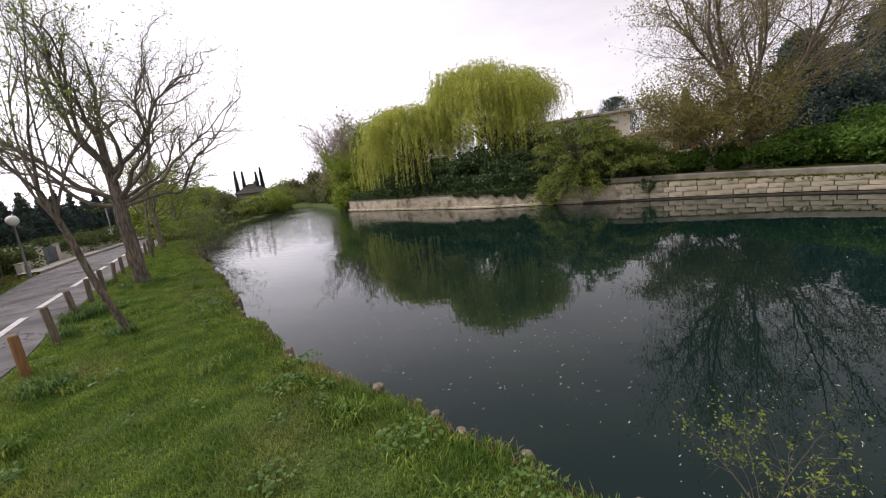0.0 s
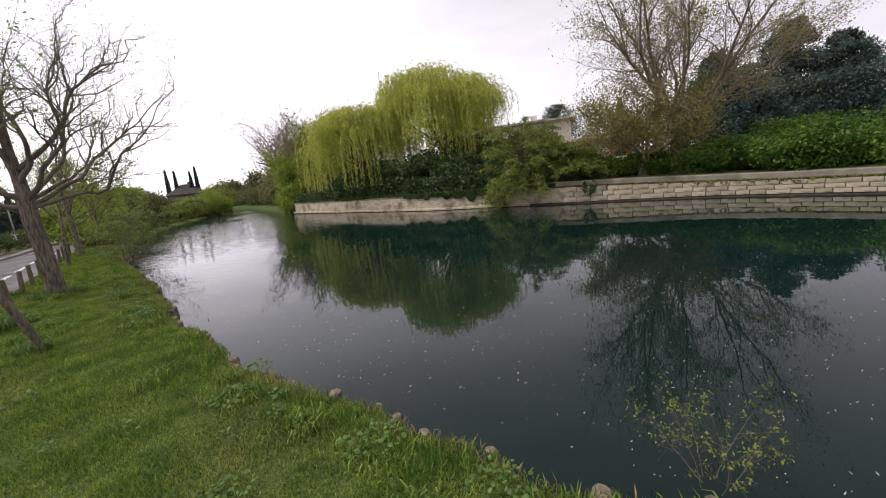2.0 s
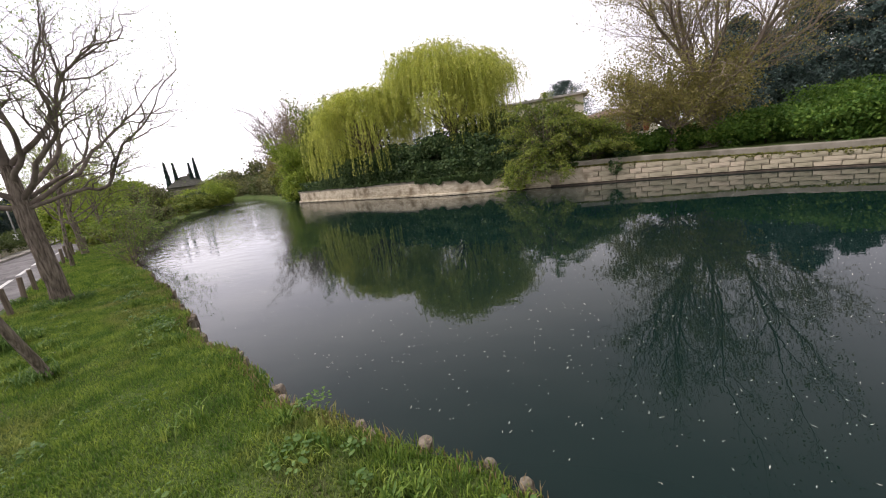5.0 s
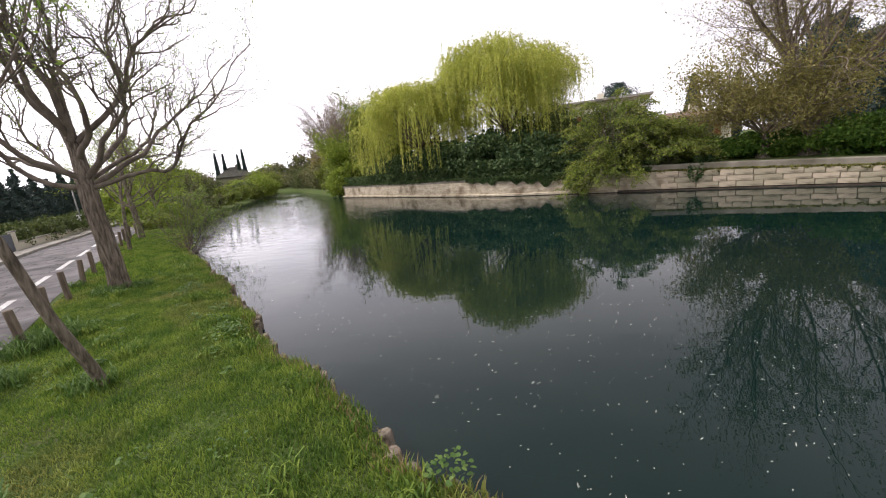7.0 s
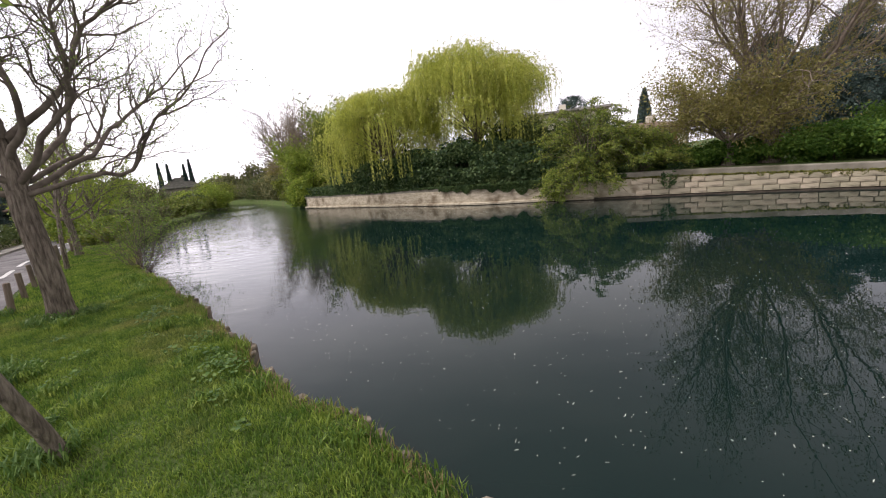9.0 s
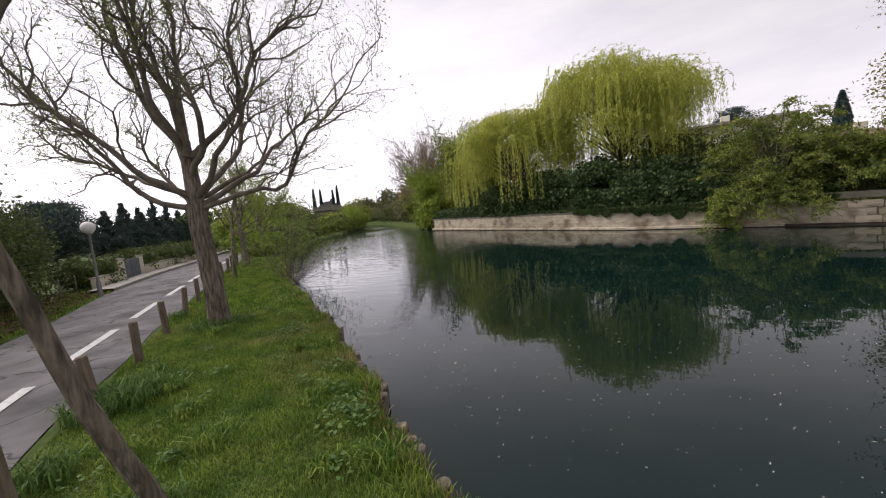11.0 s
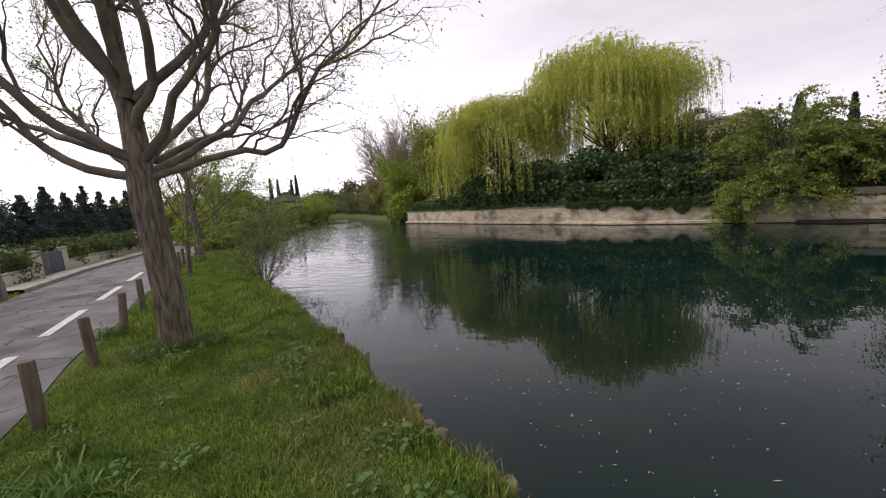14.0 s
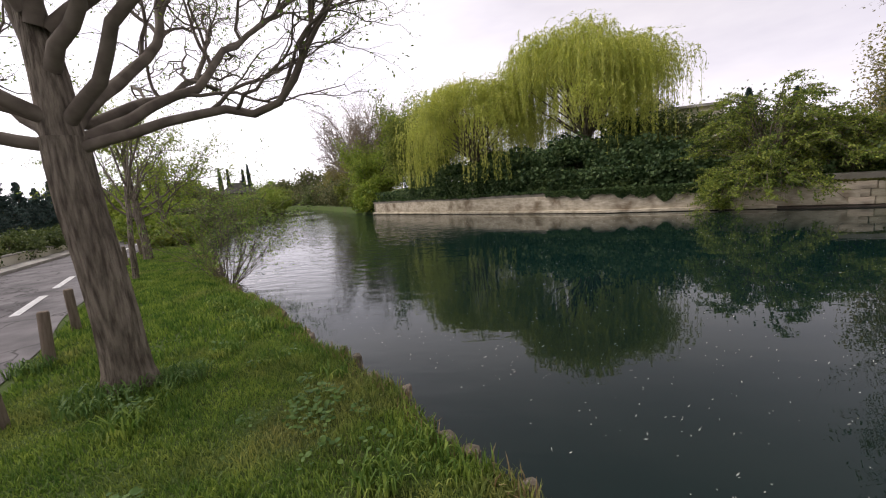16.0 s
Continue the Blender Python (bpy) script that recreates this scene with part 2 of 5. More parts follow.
M_farwood = leaf("distant_leaf", (0.13, 0.145, 0.06), (0.21, 0.215, 0.09), 0.35, 0.2)
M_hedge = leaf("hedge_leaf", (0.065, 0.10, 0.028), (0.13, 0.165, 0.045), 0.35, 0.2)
M_yellow = leaf("yellow_flower", (0.7, 0.5, 0.03), (0.8, 0.6, 0.05), 0.2, 0.3)
M_plaster = material("cream_plaster", (0.68, 0.63, 0.52), (0.78, 0.73, 0.62), 1.0, 0.9, 0.004, 40)
M_rooftile = material("brown_roof", (0.16, 0.11, 0.085), (0.24, 0.17, 0.13), 3.0, 0.9, 0.02, 14)
M_greyroof = material("pale_grey_roof", (0.36, 0.34, 0.31), (0.48, 0.455, 0.42), 2.0, 0.9, 0.01, 20, colour3=(0.22, 0.20, 0.18), scale3=1.2)
M_darkroof = material("dark_slate_roof", (0.055, 0.055, 0.045), (0.10, 0.10, 0.08), 2.0, 0.9, 0.02, 14)
M_litter = material("dead_leaf", (0.13, 0.09, 0.055), (0.26, 0.185, 0.11), 5.0, 0.9, island=0.35)
M_shutter = material("red_brown_shutter", (0.25, 0.075, 0.04), (0.32, 0.11, 0.06), 3.0, 0.7)
M_windowglass = material("window_glass", (0.03, 0.035, 0.04), (0.05, 0.055, 0.06), 2.0, 0.08, spec=0.5)
M_globe = material("lamp_globe", (0.80, 0.79, 0.74), (0.86, 0.85, 0.80), 2.0, 0.35)
M_steel = material("grey_painted_steel", (0.22, 0.22, 0.21), (0.30, 0.30, 0.29), 3.0, 0.5, metallic=0.3)
M_gate = material("blue_grey_gate", (0.13, 0.145, 0.18), (0.17, 0.19, 0.225), 3.0, 0.5)
M_drygrass = material("dry_grass", (0.26, 0.19, 0.09), (0.36, 0.28, 0.14), 3.0, 0.8, island=0.3, translucent=0.2)
M_petal = material("floating_petal", (0.60, 0.60, 0.52), (0.78, 0.77, 0.68), 3.0, 0.7)
M_sign = material("white_sign", (0.65, 0.65, 0.65), (0.75, 0.75, 0.75), 3.0, 0.5)

# water: dark green depth under a clear skin, quiet near, rippled upstream
M_water = bpy.data.materials.new("river_water")
M_water.use_nodes = True
N, L = M_water.node_tree.nodes, M_water.node_tree.links
wb = N["Principled BSDF"]
wb.inputs["Roughness"].default_value = 0.012
wb.inputs["IOR"].default_value = 1.333
wb.inputs["Base Color"].default_value = (0.0035, 0.0150, 0.0130, 1)
wc = N.new("ShaderNodeTexCoord")
wmap = N.new("ShaderNodeMapping")
wmap.inputs["Rotation"].default_value = (0, 0, radians(-40))
wmap.inputs["Scale"].default_value = (0.55, 1.3, 1)
L.new(wc.outputs["Object"], wmap.inputs["Vector"])
wn1 = N.new("ShaderNodeTexNoise")
wn1.inputs["Scale"].default_value = 1.6
wn1.inputs["Detail"].default_value = 3.0
wn2 = N.new("ShaderNodeTexNoise")
wn2.inputs["Scale"].default_value = 2.6
wn2.inputs["Detail"].default_value = 3.0
L.new(wmap.outputs["Vector"], wn1.inputs["Vector"])
L.new(wmap.outputs["Vector"], wn2.inputs["Vector"])
grd = N.new("ShaderNodeSeparateXYZ")
L.new(wc.outputs["Object"], grd.inputs["Vector"])
rip = N.new("ShaderNodeMapRange")
rip.inputs["From Min"].default_value = 9.0
rip.inputs["From Max"].default_value = 26.0
rip.inputs["To Min"].default_value = 0.03
rip.inputs["To Max"].default_value = 1.0
q1 = N.new("ShaderNodeMath")
q1.operation = "MULTIPLY"
q1.inputs[1].default_value = -1.79
q2 = N.new("ShaderNodeMath")
q2.operation = "MULTIPLY_ADD"
q2.inputs[1].default_value = -0.215
L.new(grd.outputs["X"], q1.inputs[0])
L.new(grd.outputs["Y"], q2.inputs[0])
L.new(q1.outputs["Value"], q2.inputs[2])
L.new(q2.outputs["Value"], rip.inputs["Value"])
wpatch = N.new("ShaderNodeTexNoise")
wpatch.inputs["Scale"].default_value = 0.12
wpatch.inputs["Detail"].default_value = 2.0
L.new(wc.outputs["Object"], wpatch.inputs["Vector"])
wpr = N.new("ShaderNodeMapRange")
wpr.inputs["From Min"].default_value = 0.35
wpr.inputs["From Max"].default_value = 0.65
wpr.inputs["To Min"].default_value = 0.25
wpr.inputs["To Max"].default_value = 1.5
L.new(wpatch.outputs["Fac"], wpr.inputs["Value"])
wmul = N.new("ShaderNodeMath")
wmul.operation = "MULTIPLY"
L.new(rip.outputs["Result"], wmul.inputs[0])
L.new(wpr.outputs["Result"], wmul.inputs[1])
b1 = N.new("ShaderNodeBump")
b1.inputs["Distance"].default_value = 0.012
b1.inputs["Strength"].default_value = 0.12
L.new(wn1.outputs["Fac"], b1.inputs["Height"])
b2 = N.new("ShaderNodeBump")
b2.inputs["Distance"].default_value = 0.05
L.new(wmul.outputs["Value"], b2.inputs["Strength"])
L.new(wn2.outputs["Fac"], b2.inputs["Height"])
L.new(b1.outputs["Normal"], b2.inputs["Normal"])
L.new(b2.outputs["Normal"], wb.inputs["Normal"])


# ---------- mesh helpers ----------
def np_mesh(name, verts, faces, mat, smooth_shade=False):
    """A mesh from arrays of vertices and equal-sided faces."""
    verts = np.asarray(verts, dtype=np.float32)
    faces = np.asarray(faces, dtype=np.int32)
    me = bpy.data.meshes.new(name)
    k = faces.shape[1]
    me.vertices.add(len(verts))
    me.vertices.foreach_set("co", verts.ravel())
    me.loops.add(faces.size)
    me.loops.foreach_set("vertex_index", faces.ravel())
    me.polygons.add(len(faces))
    me.polygons.foreach_set("loop_start", np.arange(0, faces.size, k, dtype=np.int32))
    me.polygons.foreach_set("loop_total", np.full(len(faces), k, dtype=np.int32))
    me.polygons.foreach_set("use_smooth", np.full(len(faces), smooth_shade))
    me.update(calc_edges=True)
    me.materials.append(mat)
    return me


def thing(name, place=(0, 0, 0), label="", category="", group="", kind="", turn=0.0):
    e = new(name)
    e.matrix_world = pose(*place, 0, 0, turn)
    e.empty_display_size = 0.2
    return tagged(e, label, category, group, kind)


def child(name, me, parent, label=""):
    ob = new(name, me)
    ob.parent = parent
    return tagged(ob, label)


def part(name, bm, mat, parent, label=""):
    me = bpy.data.meshes.new(name)
    bm.to_mesh(me)
    bm.free()
    me.materials.append(mat)
    return child(name, me, parent, label)


def single(name, me, label, category, kind="", group="", place=None):
    ob = new(name, me)
    if place:
        ob.matrix_world = pose(*place)
    return tagged(ob, label, category, group, kind)


def box_bm(lo, hi, bevel=0.0):
    bm = bmesh.new()
    bmesh.ops.create_cube(bm, size=1)
    for v in bm.verts:
        v.co = Vector([lo[i] + (v.co[i] + 0.5) * (hi[i] - lo[i]) for i in range(3)])
    if bevel:
        bmesh.ops.bevel(bm, geom=bm.edges[:], offset=bevel, segments=1, affect="EDGES")
    return bm


def lathe_bm(profile, sides=16):
    """Turned solid from (radius, height) pairs."""
    bm = bmesh.new()
    rings = []
    for r, z in profile:
        rings.append([bm.verts.new((r * math.cos(2 * math.pi * i / sides), r * math.sin(2 * math.pi * i / sides), z)) for i in range(sides)])
    for a, b in zip(rings, rings[1:]):
        for i in range(sides):
            bm.faces.new((a[i], a[(i + 1) % sides], b[(i + 1) % sides], b[i]))
    bm.faces.new(rings[0][::-1])
    bm.faces.new(rings[-1])
    for f in bm.faces:
        f.smooth = len(f.verts) == 4
    return bm


class Tubes:
    """Collects tapered tubes along polylines."""

    def __init__(self):
        self.v, self.f, self.n = [], [], 0

    def add(self, pts, radii, sides, lump=0.0, rng=None):
        pts = np.asarray(pts, float)
        d = np.gradient(pts, axis=0)
        d /= np.linalg.norm(d, axis=1)[:, None] + 1e-9
        ref = np.array([0.0, 0.0, 1.0]) if abs(d[0][2]) < 0.9 else np.array([1.0, 0.0, 0.0])
        x = np.cross(d, ref)
        x /= np.linalg.norm(x, axis=1)[:, None] + 1e-9
        y = np.cross(d, x)
        a = np.linspace(0, 2 * math.pi, sides, endpoint=False)
        rad = np.asarray(radii, float)[:, None] * np.ones(sides)[None]
        if lump:
            rad = rad * (1 + lump * (rng.random((1, sides)) - 0.5) + 0.5 * lump * (rng.random(rad.shape) - 0.5))
        ring = pts[:, None] + rad[..., None] * (np.cos(a)[None, :, None] * x[:, None] + np.sin(a)[None, :, None] * y[:, None])
        k = len(pts)
        idx = self.n + np.arange(k * sides).reshape(k, sides)
        q = np.stack([idx[:-1], np.roll(idx[:-1], -1, 1), np.roll(idx[1:], -1, 1), idx[1:]], -1).reshape(-1, 4)
        self.v.append(ring.reshape(-1, 3))
        self.f.append(q)
        self.n += k * sides

    def mesh(self, name, mat):
        return np_mesh(name, np.concatenate(self.v), np.concatenate(self.f), mat, True)


def unit(v):
    return v / (np.linalg.norm(v, axis=-1, keepdims=True) + 1e-9)


def leaf_mesh(name, centres, length, width, mat, rng, direction=None, spread=1.0):
    """Many small lens-shaped leaves, each folded a little along its midrib."""
    c = np.asarray(centres, float)
    k = len(c)
    a = rng.normal(size=(k, 3)) * spread
    if direction is not None:
        a = a + np.asarray(direction, float)
    a = unit(a)
    b = unit(np.cross(a, rng.normal(size=(k, 3))))
    nn = np.cross(a, b)
    s = (0.6 + 0.8 * rng.random(k))[:, None]
    le, wi = length * s, width * s
    v = np.stack([c - a * le * 0.5, c + b * wi * 0.5 + nn * wi * 0.15, c + a * le * 0.5, c - b * wi * 0.5 + nn * wi * 0.15], 1).reshape(-1, 3)
    f = np.arange(4 * k).reshape(k, 4)
    return np_mesh(name, v, f, mat)


def grow(rng, tubes, tips, p, d, length, r, level, cfg):
    """One limb and, from it, its side limbs; tips gathers points of the finest twigs."""
    last = level == len(cfg["kids"])
    steps = cfg["steps"][level]
    wob, lift = cfg["wobble"][level], cfg["lift"][level]
    pts, dirs = [np.array(p, float)], []
    d = unit(np.array(d, float))
    hold, heading = cfg.get("hold", 0.0), d
    for i in range(steps):
        d = unit(d + rng.normal(size=3) * wob + np.array([0, 0, lift]) + hold * (heading - d))
        heading = unit(heading + np.array([0, 0, lift]))
        dirs.append(d)
        pts.append(pts[-1] + d * length / steps)
    end = r * (0.25 if last else cfg["taper"])
    radii = np.linspace(r, end, steps + 1)
    tubes.add(pts, radii, cfg["sides"][level])
    if last:
        for i in range(1, steps + 1):
            tips.append(pts[i])
        return
    kids = cfg["kids"][level]
    lo = cfg["bare"][level]
    for k in range(kids):
        f = lo + (1 - lo) * (k + rng.random()) / kids
        i = min(int(f * steps), steps - 1)
        base = pts[i] + (pts[i + 1] - pts[i]) * (f * steps - i)
        dd = dirs[i]
        side = unit(np.cross(dd, rng.normal(size=3)))
        ang = radians(cfg["angle"][level] * (0.7 + 0.6 * rng.random()))
        nd = dd * math.cos(ang) + side * math.sin(ang)
        if "rise" in cfg and nd[2] < 0.05:
            nd[2] = 0.05 + abs(nd[2]) * 0.5
        nl = length * cfg["ratio"][level] * (0.65 + 0.6 * rng.random()) * (1.15 - 0.45 * f)
        nr = min(np.interp(f, [0, 1], [r, end]) * 0.8, r * cfg["thin"][level])
        grow(rng, tubes, tips, base, nd, nl, nr, level + 1, cfg)
    # the leader carries on as one more fine limb
    grow(rng, tubes, tips, pts[-1], d, length * cfg["ratio"][level], end, level + 1, cfg)


def root_flare(rng, tubes, height, r0, r1, lean=(0, 0), sides=18, flare=1.45):
    zs = np.array([-0.15, 0.0, 0.08, 0.2, 0.4, 0.7] + list(np.linspace(1.0, height, 7)))
    t = np.clip(zs / height, 0, 1)
    pts = np.stack([lean[0] * t + 0.03 * np.sin(zs * 2.1), lean[1] * t + 0.03 * np.cos(zs * 1.7), zs], 1)
    rad = r0 + (r1 - r0) * t + r0 * (flare - 1) * np.exp(-np.maximum(zs, 0) / 0.16)
    tubes.add(pts, rad, sides, 0.16, rng)
    return pts[-1]


def ellipsoid_points(rng, k, centre, radii, clumps=30, spread=0.28, floor=None):
    """Leaf places gathered into clumps over an ellipsoid, with gaps between."""
    u = unit(rng.normal(size=(clumps, 3))) * (0.55 + 0.42 * rng.random((clumps, 1)))
    w = rng.integers(0, clumps, k)
    p = u[w] + np.clip(rng.normal(size=(k, 3)), -1.7, 1.7) * spread * (0.6 + 0.6 * rng.random((clumps, 1)))[w]
    p = np.asarray(centre) + p * np.asarray(radii)
    if floor is not None:
        p[:, 2] = np.where(p[:, 2] < floor, floor + np.abs(p[:, 2] - floor) * 0.3, p[:, 2])
    return p


def bush(name, place, radii, count, size, mat, label, category="bush", seed=1, clumps=40, spread=0.2, wide=0.6, stems=9, group="", twig=None):
    """A shrub: stems from the root and a clumped crown of leaves."""
    rng = np.random.default_rng(seed)
    th = thing(name, place, label, category, group)
    tb = Tubes()
    for i in range(stems):
        a = rng.random() * 6.28
        e = np.array([math.cos(a) * radii[0] * 0.6 * rng.random(), math.sin(a) * radii[1] * 0.6 * rng.random(), radii[2] * (1.1 + 0.5 * rng.random())])
        m = e * 0.5 + rng.normal(size=3) * 0.08
        tb.add([np.array([e[0] * 0.15, e[1] * 0.15, -0.1]), m, e], [0.03, 0.02, 0.006], 5)
    child("stem_clump", tb.mesh("stem_clump", twig or M_darktwig), th)
    pts = ellipsoid_points(rng, count, (0, 0, radii[2] * 0.95), radii, clumps, spread, 0.02)
    child("foliage", leaf_mesh("foliage", pts, size, size * wide, mat, rng), th)
    return th

# ---------- ground, one sheet to the horizon ----------
S_ROWS = [-1500, -700, -350, -180, -100, -60, -40, -25, -16, -10] + list(np.arange(-7, 32, 0.3)) + list(np.arange(32, 60, 1.0)) + [62, 66, 70, 76, 82, 90, 100, 112, 125, 145, 180, 240, 350, 500, 800, 1500]


def ground_row(s):
    le, re = left_edge(s), right_edge(s)
    if s > 200:
        re = le + 8
    row = []
    for n in (-1500, -600, -250, -120, -60, -35, -22, -15, -11):
        row.append((le + n, 0.0))
    for n in np.linspace(-8.6, -0.75, 30):
        row.append((le + n, land_height(s, le + n)))
    for n in (-0.55, -0.4, -0.28, -0.16, -0.06, 0.0):
        row.append((le + n, land_height(s, le + n)))
    row += [(le + 0.05, -0.24), (le + 0.12, -0.6), (le + 1.2, -1.1), ((le + re) / 2, -1.6), (re - 0.6, -1.3), (re + 0.22, -1.2)]
    for d in (0.24, 0.6, 1.2, 2.5, 5, 9, 15, 25, 45, 90, 200, 500, 1500):
        row.append((re + d, garden_height(s, re + d) + (1.5 if d > 80 else 0)))
    return row


gv, width = [], 0
for s in S_ROWS:
    r = ground_row(s)
    width = len(r)
    gv += [at_sn(s, n, z) for n, z in r]
gi = np.arange(len(gv)).reshape(len(S_ROWS), width)
gf = np.stack([gi[:-1, :-1], gi[:-1, 1:], gi[1:, 1:], gi[1:, :-1]], -1).reshape(-1, 4)
ground = single("ground", np_mesh("ground", gv, gf, M_soil, True), "grassy earth of both river banks", "ground", "structure")

# ---------- water ----------
wv = []
WS = [-300, -100, -40, -15] + list(range(-10, 100, 2)) + [120, 150, 200]
for s in WS:
    le, re = left_edge(s), right_edge(s)
    for k in range(9):
        wv.append(at_sn(s, le + 0.02 + (re + 0.2 - le) * k / 8, WATER))
wi = np.arange(len(wv)).reshape(len(WS), 9)
water = single("water", np_mesh("water", wv, np.stack([wi[:-1, :-1], wi[:-1, 1:], wi[1:, 1:], wi[1:, :-1]], -1).reshape(-1, 4), M_water, True),
               "still dark green river water with faint ripples", "river", "structure")

# ---------- road, kerb and line ----------
RS = [-80, -40, -20] + list(np.arange(-10, 60, 0.5)) + [65, 70, 80, 90, 110, 150]
rv = []
for s in RS:
    a, b = road_near(s), road_far(s)
    for k in range(7):
        t = k / 6
        rv.append(at_sn(s, a + (b - a) * t, 0.012 + 0.03 * math.sin(math.pi * t)))
ri = np.arange(len(rv)).reshape(len(RS), 7)
road = single("road", np_mesh("road", rv, np.stack([ri[:-1, :-1], ri[1:, :-1], ri[1:, 1:], ri[:-1, 1:]], -1).reshape(-1, 4), M_asphalt, True),
              "worn grey asphalt lane with patches and cracks", "road", "structure")


def road_z(s, n):
    t = (n - road_near(s)) / (road_far(s) - road_near(s))
    return 0.012 + 0.03 * math.sin(math.pi * t) + 0.005


lane = thing("lane_marking", (0, 0, 0), "broken white painted line along the asphalt", "road marking", kind="structure")
for i in range(14):
    s0 = 3.8 + 2.87 * i
    v = []
    for k in range(5):
        s = s0 + 1.9 * k / 4
        nc = post_line(s) - 1.07
        for w in (-0.07, 0.07):
            v.append(at_sn(s, nc + w, road_z(s, nc + w) + 0.004))
    ix = np.arange(10).reshape(5, 2)
    child("dash", np_mesh("dash", v, np.stack([ix[:-1, 0], ix[:-1, 1], ix[1:, 1], ix[1:, 0]], -1), M_paint), lane)


def ribbon(name, s0, s1, step, offset, section, mat, label, category, kind="structure", parent=None):
    """A closed profile of (n, z) swept along s at an offset line."""
    ss = np.arange(s0, s1 + 1e-6, step)
    k = len(section)
    v = []
    for s in ss:
        o = offset(s)
        v += [at_sn(s, o + n, z + (course_top(s) - 0.565 if z > 0.3 and category == "" else 0)) for n, z in section]
    ix = np.arange(len(v)).reshape(len(ss), k)
    f = np.stack([ix[:-1], np.roll(ix[:-1], -1, 1), np.roll(ix[1:], -1, 1), ix[1:]], -1).reshape(-1, 4)
    me = np_mesh(name, v, f, mat)
    if parent:
        return child(name, me, parent, label)
    return single(name, me, label, category, kind)


ribbon("kerb", 21.5, 60, 0.8, road_far, [(0.0, -0.1), (0.0, 0.11), (-0.14, 0.12), (-0.15, 0.125), (-0.75, 0.12), (-0.75, -0.1)], M_kerb,
       "pale concrete kerb and narrow pavement", "kerb")

# ---------- far retaining wall ----------
wall = thing("wall_river", (0, 0, 0), "weathered limestone river wall with rendered and mossy stretches", "wall", kind="structure")
WALL_TOP = 0.565
ribbon("core", -40, 41, 0.5, right_edge, [(0.10, -1.2), (0.10, WALL_TOP - 0.02), (0.5, WALL_TOP - 0.02), (0.5, -1.2)], M_mortar, "", "", parent=wall)
# dark strip at the waterline: shade of the undercut is put into its colour
ribbon("footing", -40, 41, 0.5, right_edge, [(-0.02, -1.2), (-0.02, WATER + 0.04), (0.2, WATER + 0.10), (0.2, -1.2)], M_darkbase, "wet footing with the undercut's shade in its dark colour", "", parent=wall)
ribbon("ledge", 15.5, 41, 0.5, right_edge, [(-0.10, WATER + 0.03), (-0.10, WATER + 0.13), (0.0, WATER + 0.16), (0.12, WATER + 0.16), (0.12, WATER + 0.03)], M_render, "pale worn ledge at the waterline", "", parent=wall)
ribbon("render_coat", 13.6, 41, 0.5, right_edge, [(0.02, WATER + 0.1), (0.0, 0.1), (0.02, WALL_TOP), (0.11, WALL_TOP), (0.11, WATER + 0.1)], M_render, "flaking beige render", "", parent=wall)
ribbon("coping", 17.0, 41, 0.5, right_edge, [(0.05, WALL_TOP + 0.004), (0.04, WALL_TOP + 0.17), (0.10, WALL_TOP + 0.2), (0.55, WALL_TOP + 0.2), (0.55, WALL_TOP + 0.004)], M_coping, "grey coping", "", parent=wall)
ribbon("upper_course", -40, 17.0, 0.5, right_edge, [(0.16, WALL_TOP), (0.16, 0.82), (0.2, 0.85), (0.5, 0.85), (0.52, 0.80), (0.52, WALL_TOP)], M_coping, "smooth grey concrete upper course", "", parent=wall)

# ---------- far bank and town backdrop land is carried by the ground sheet ----------


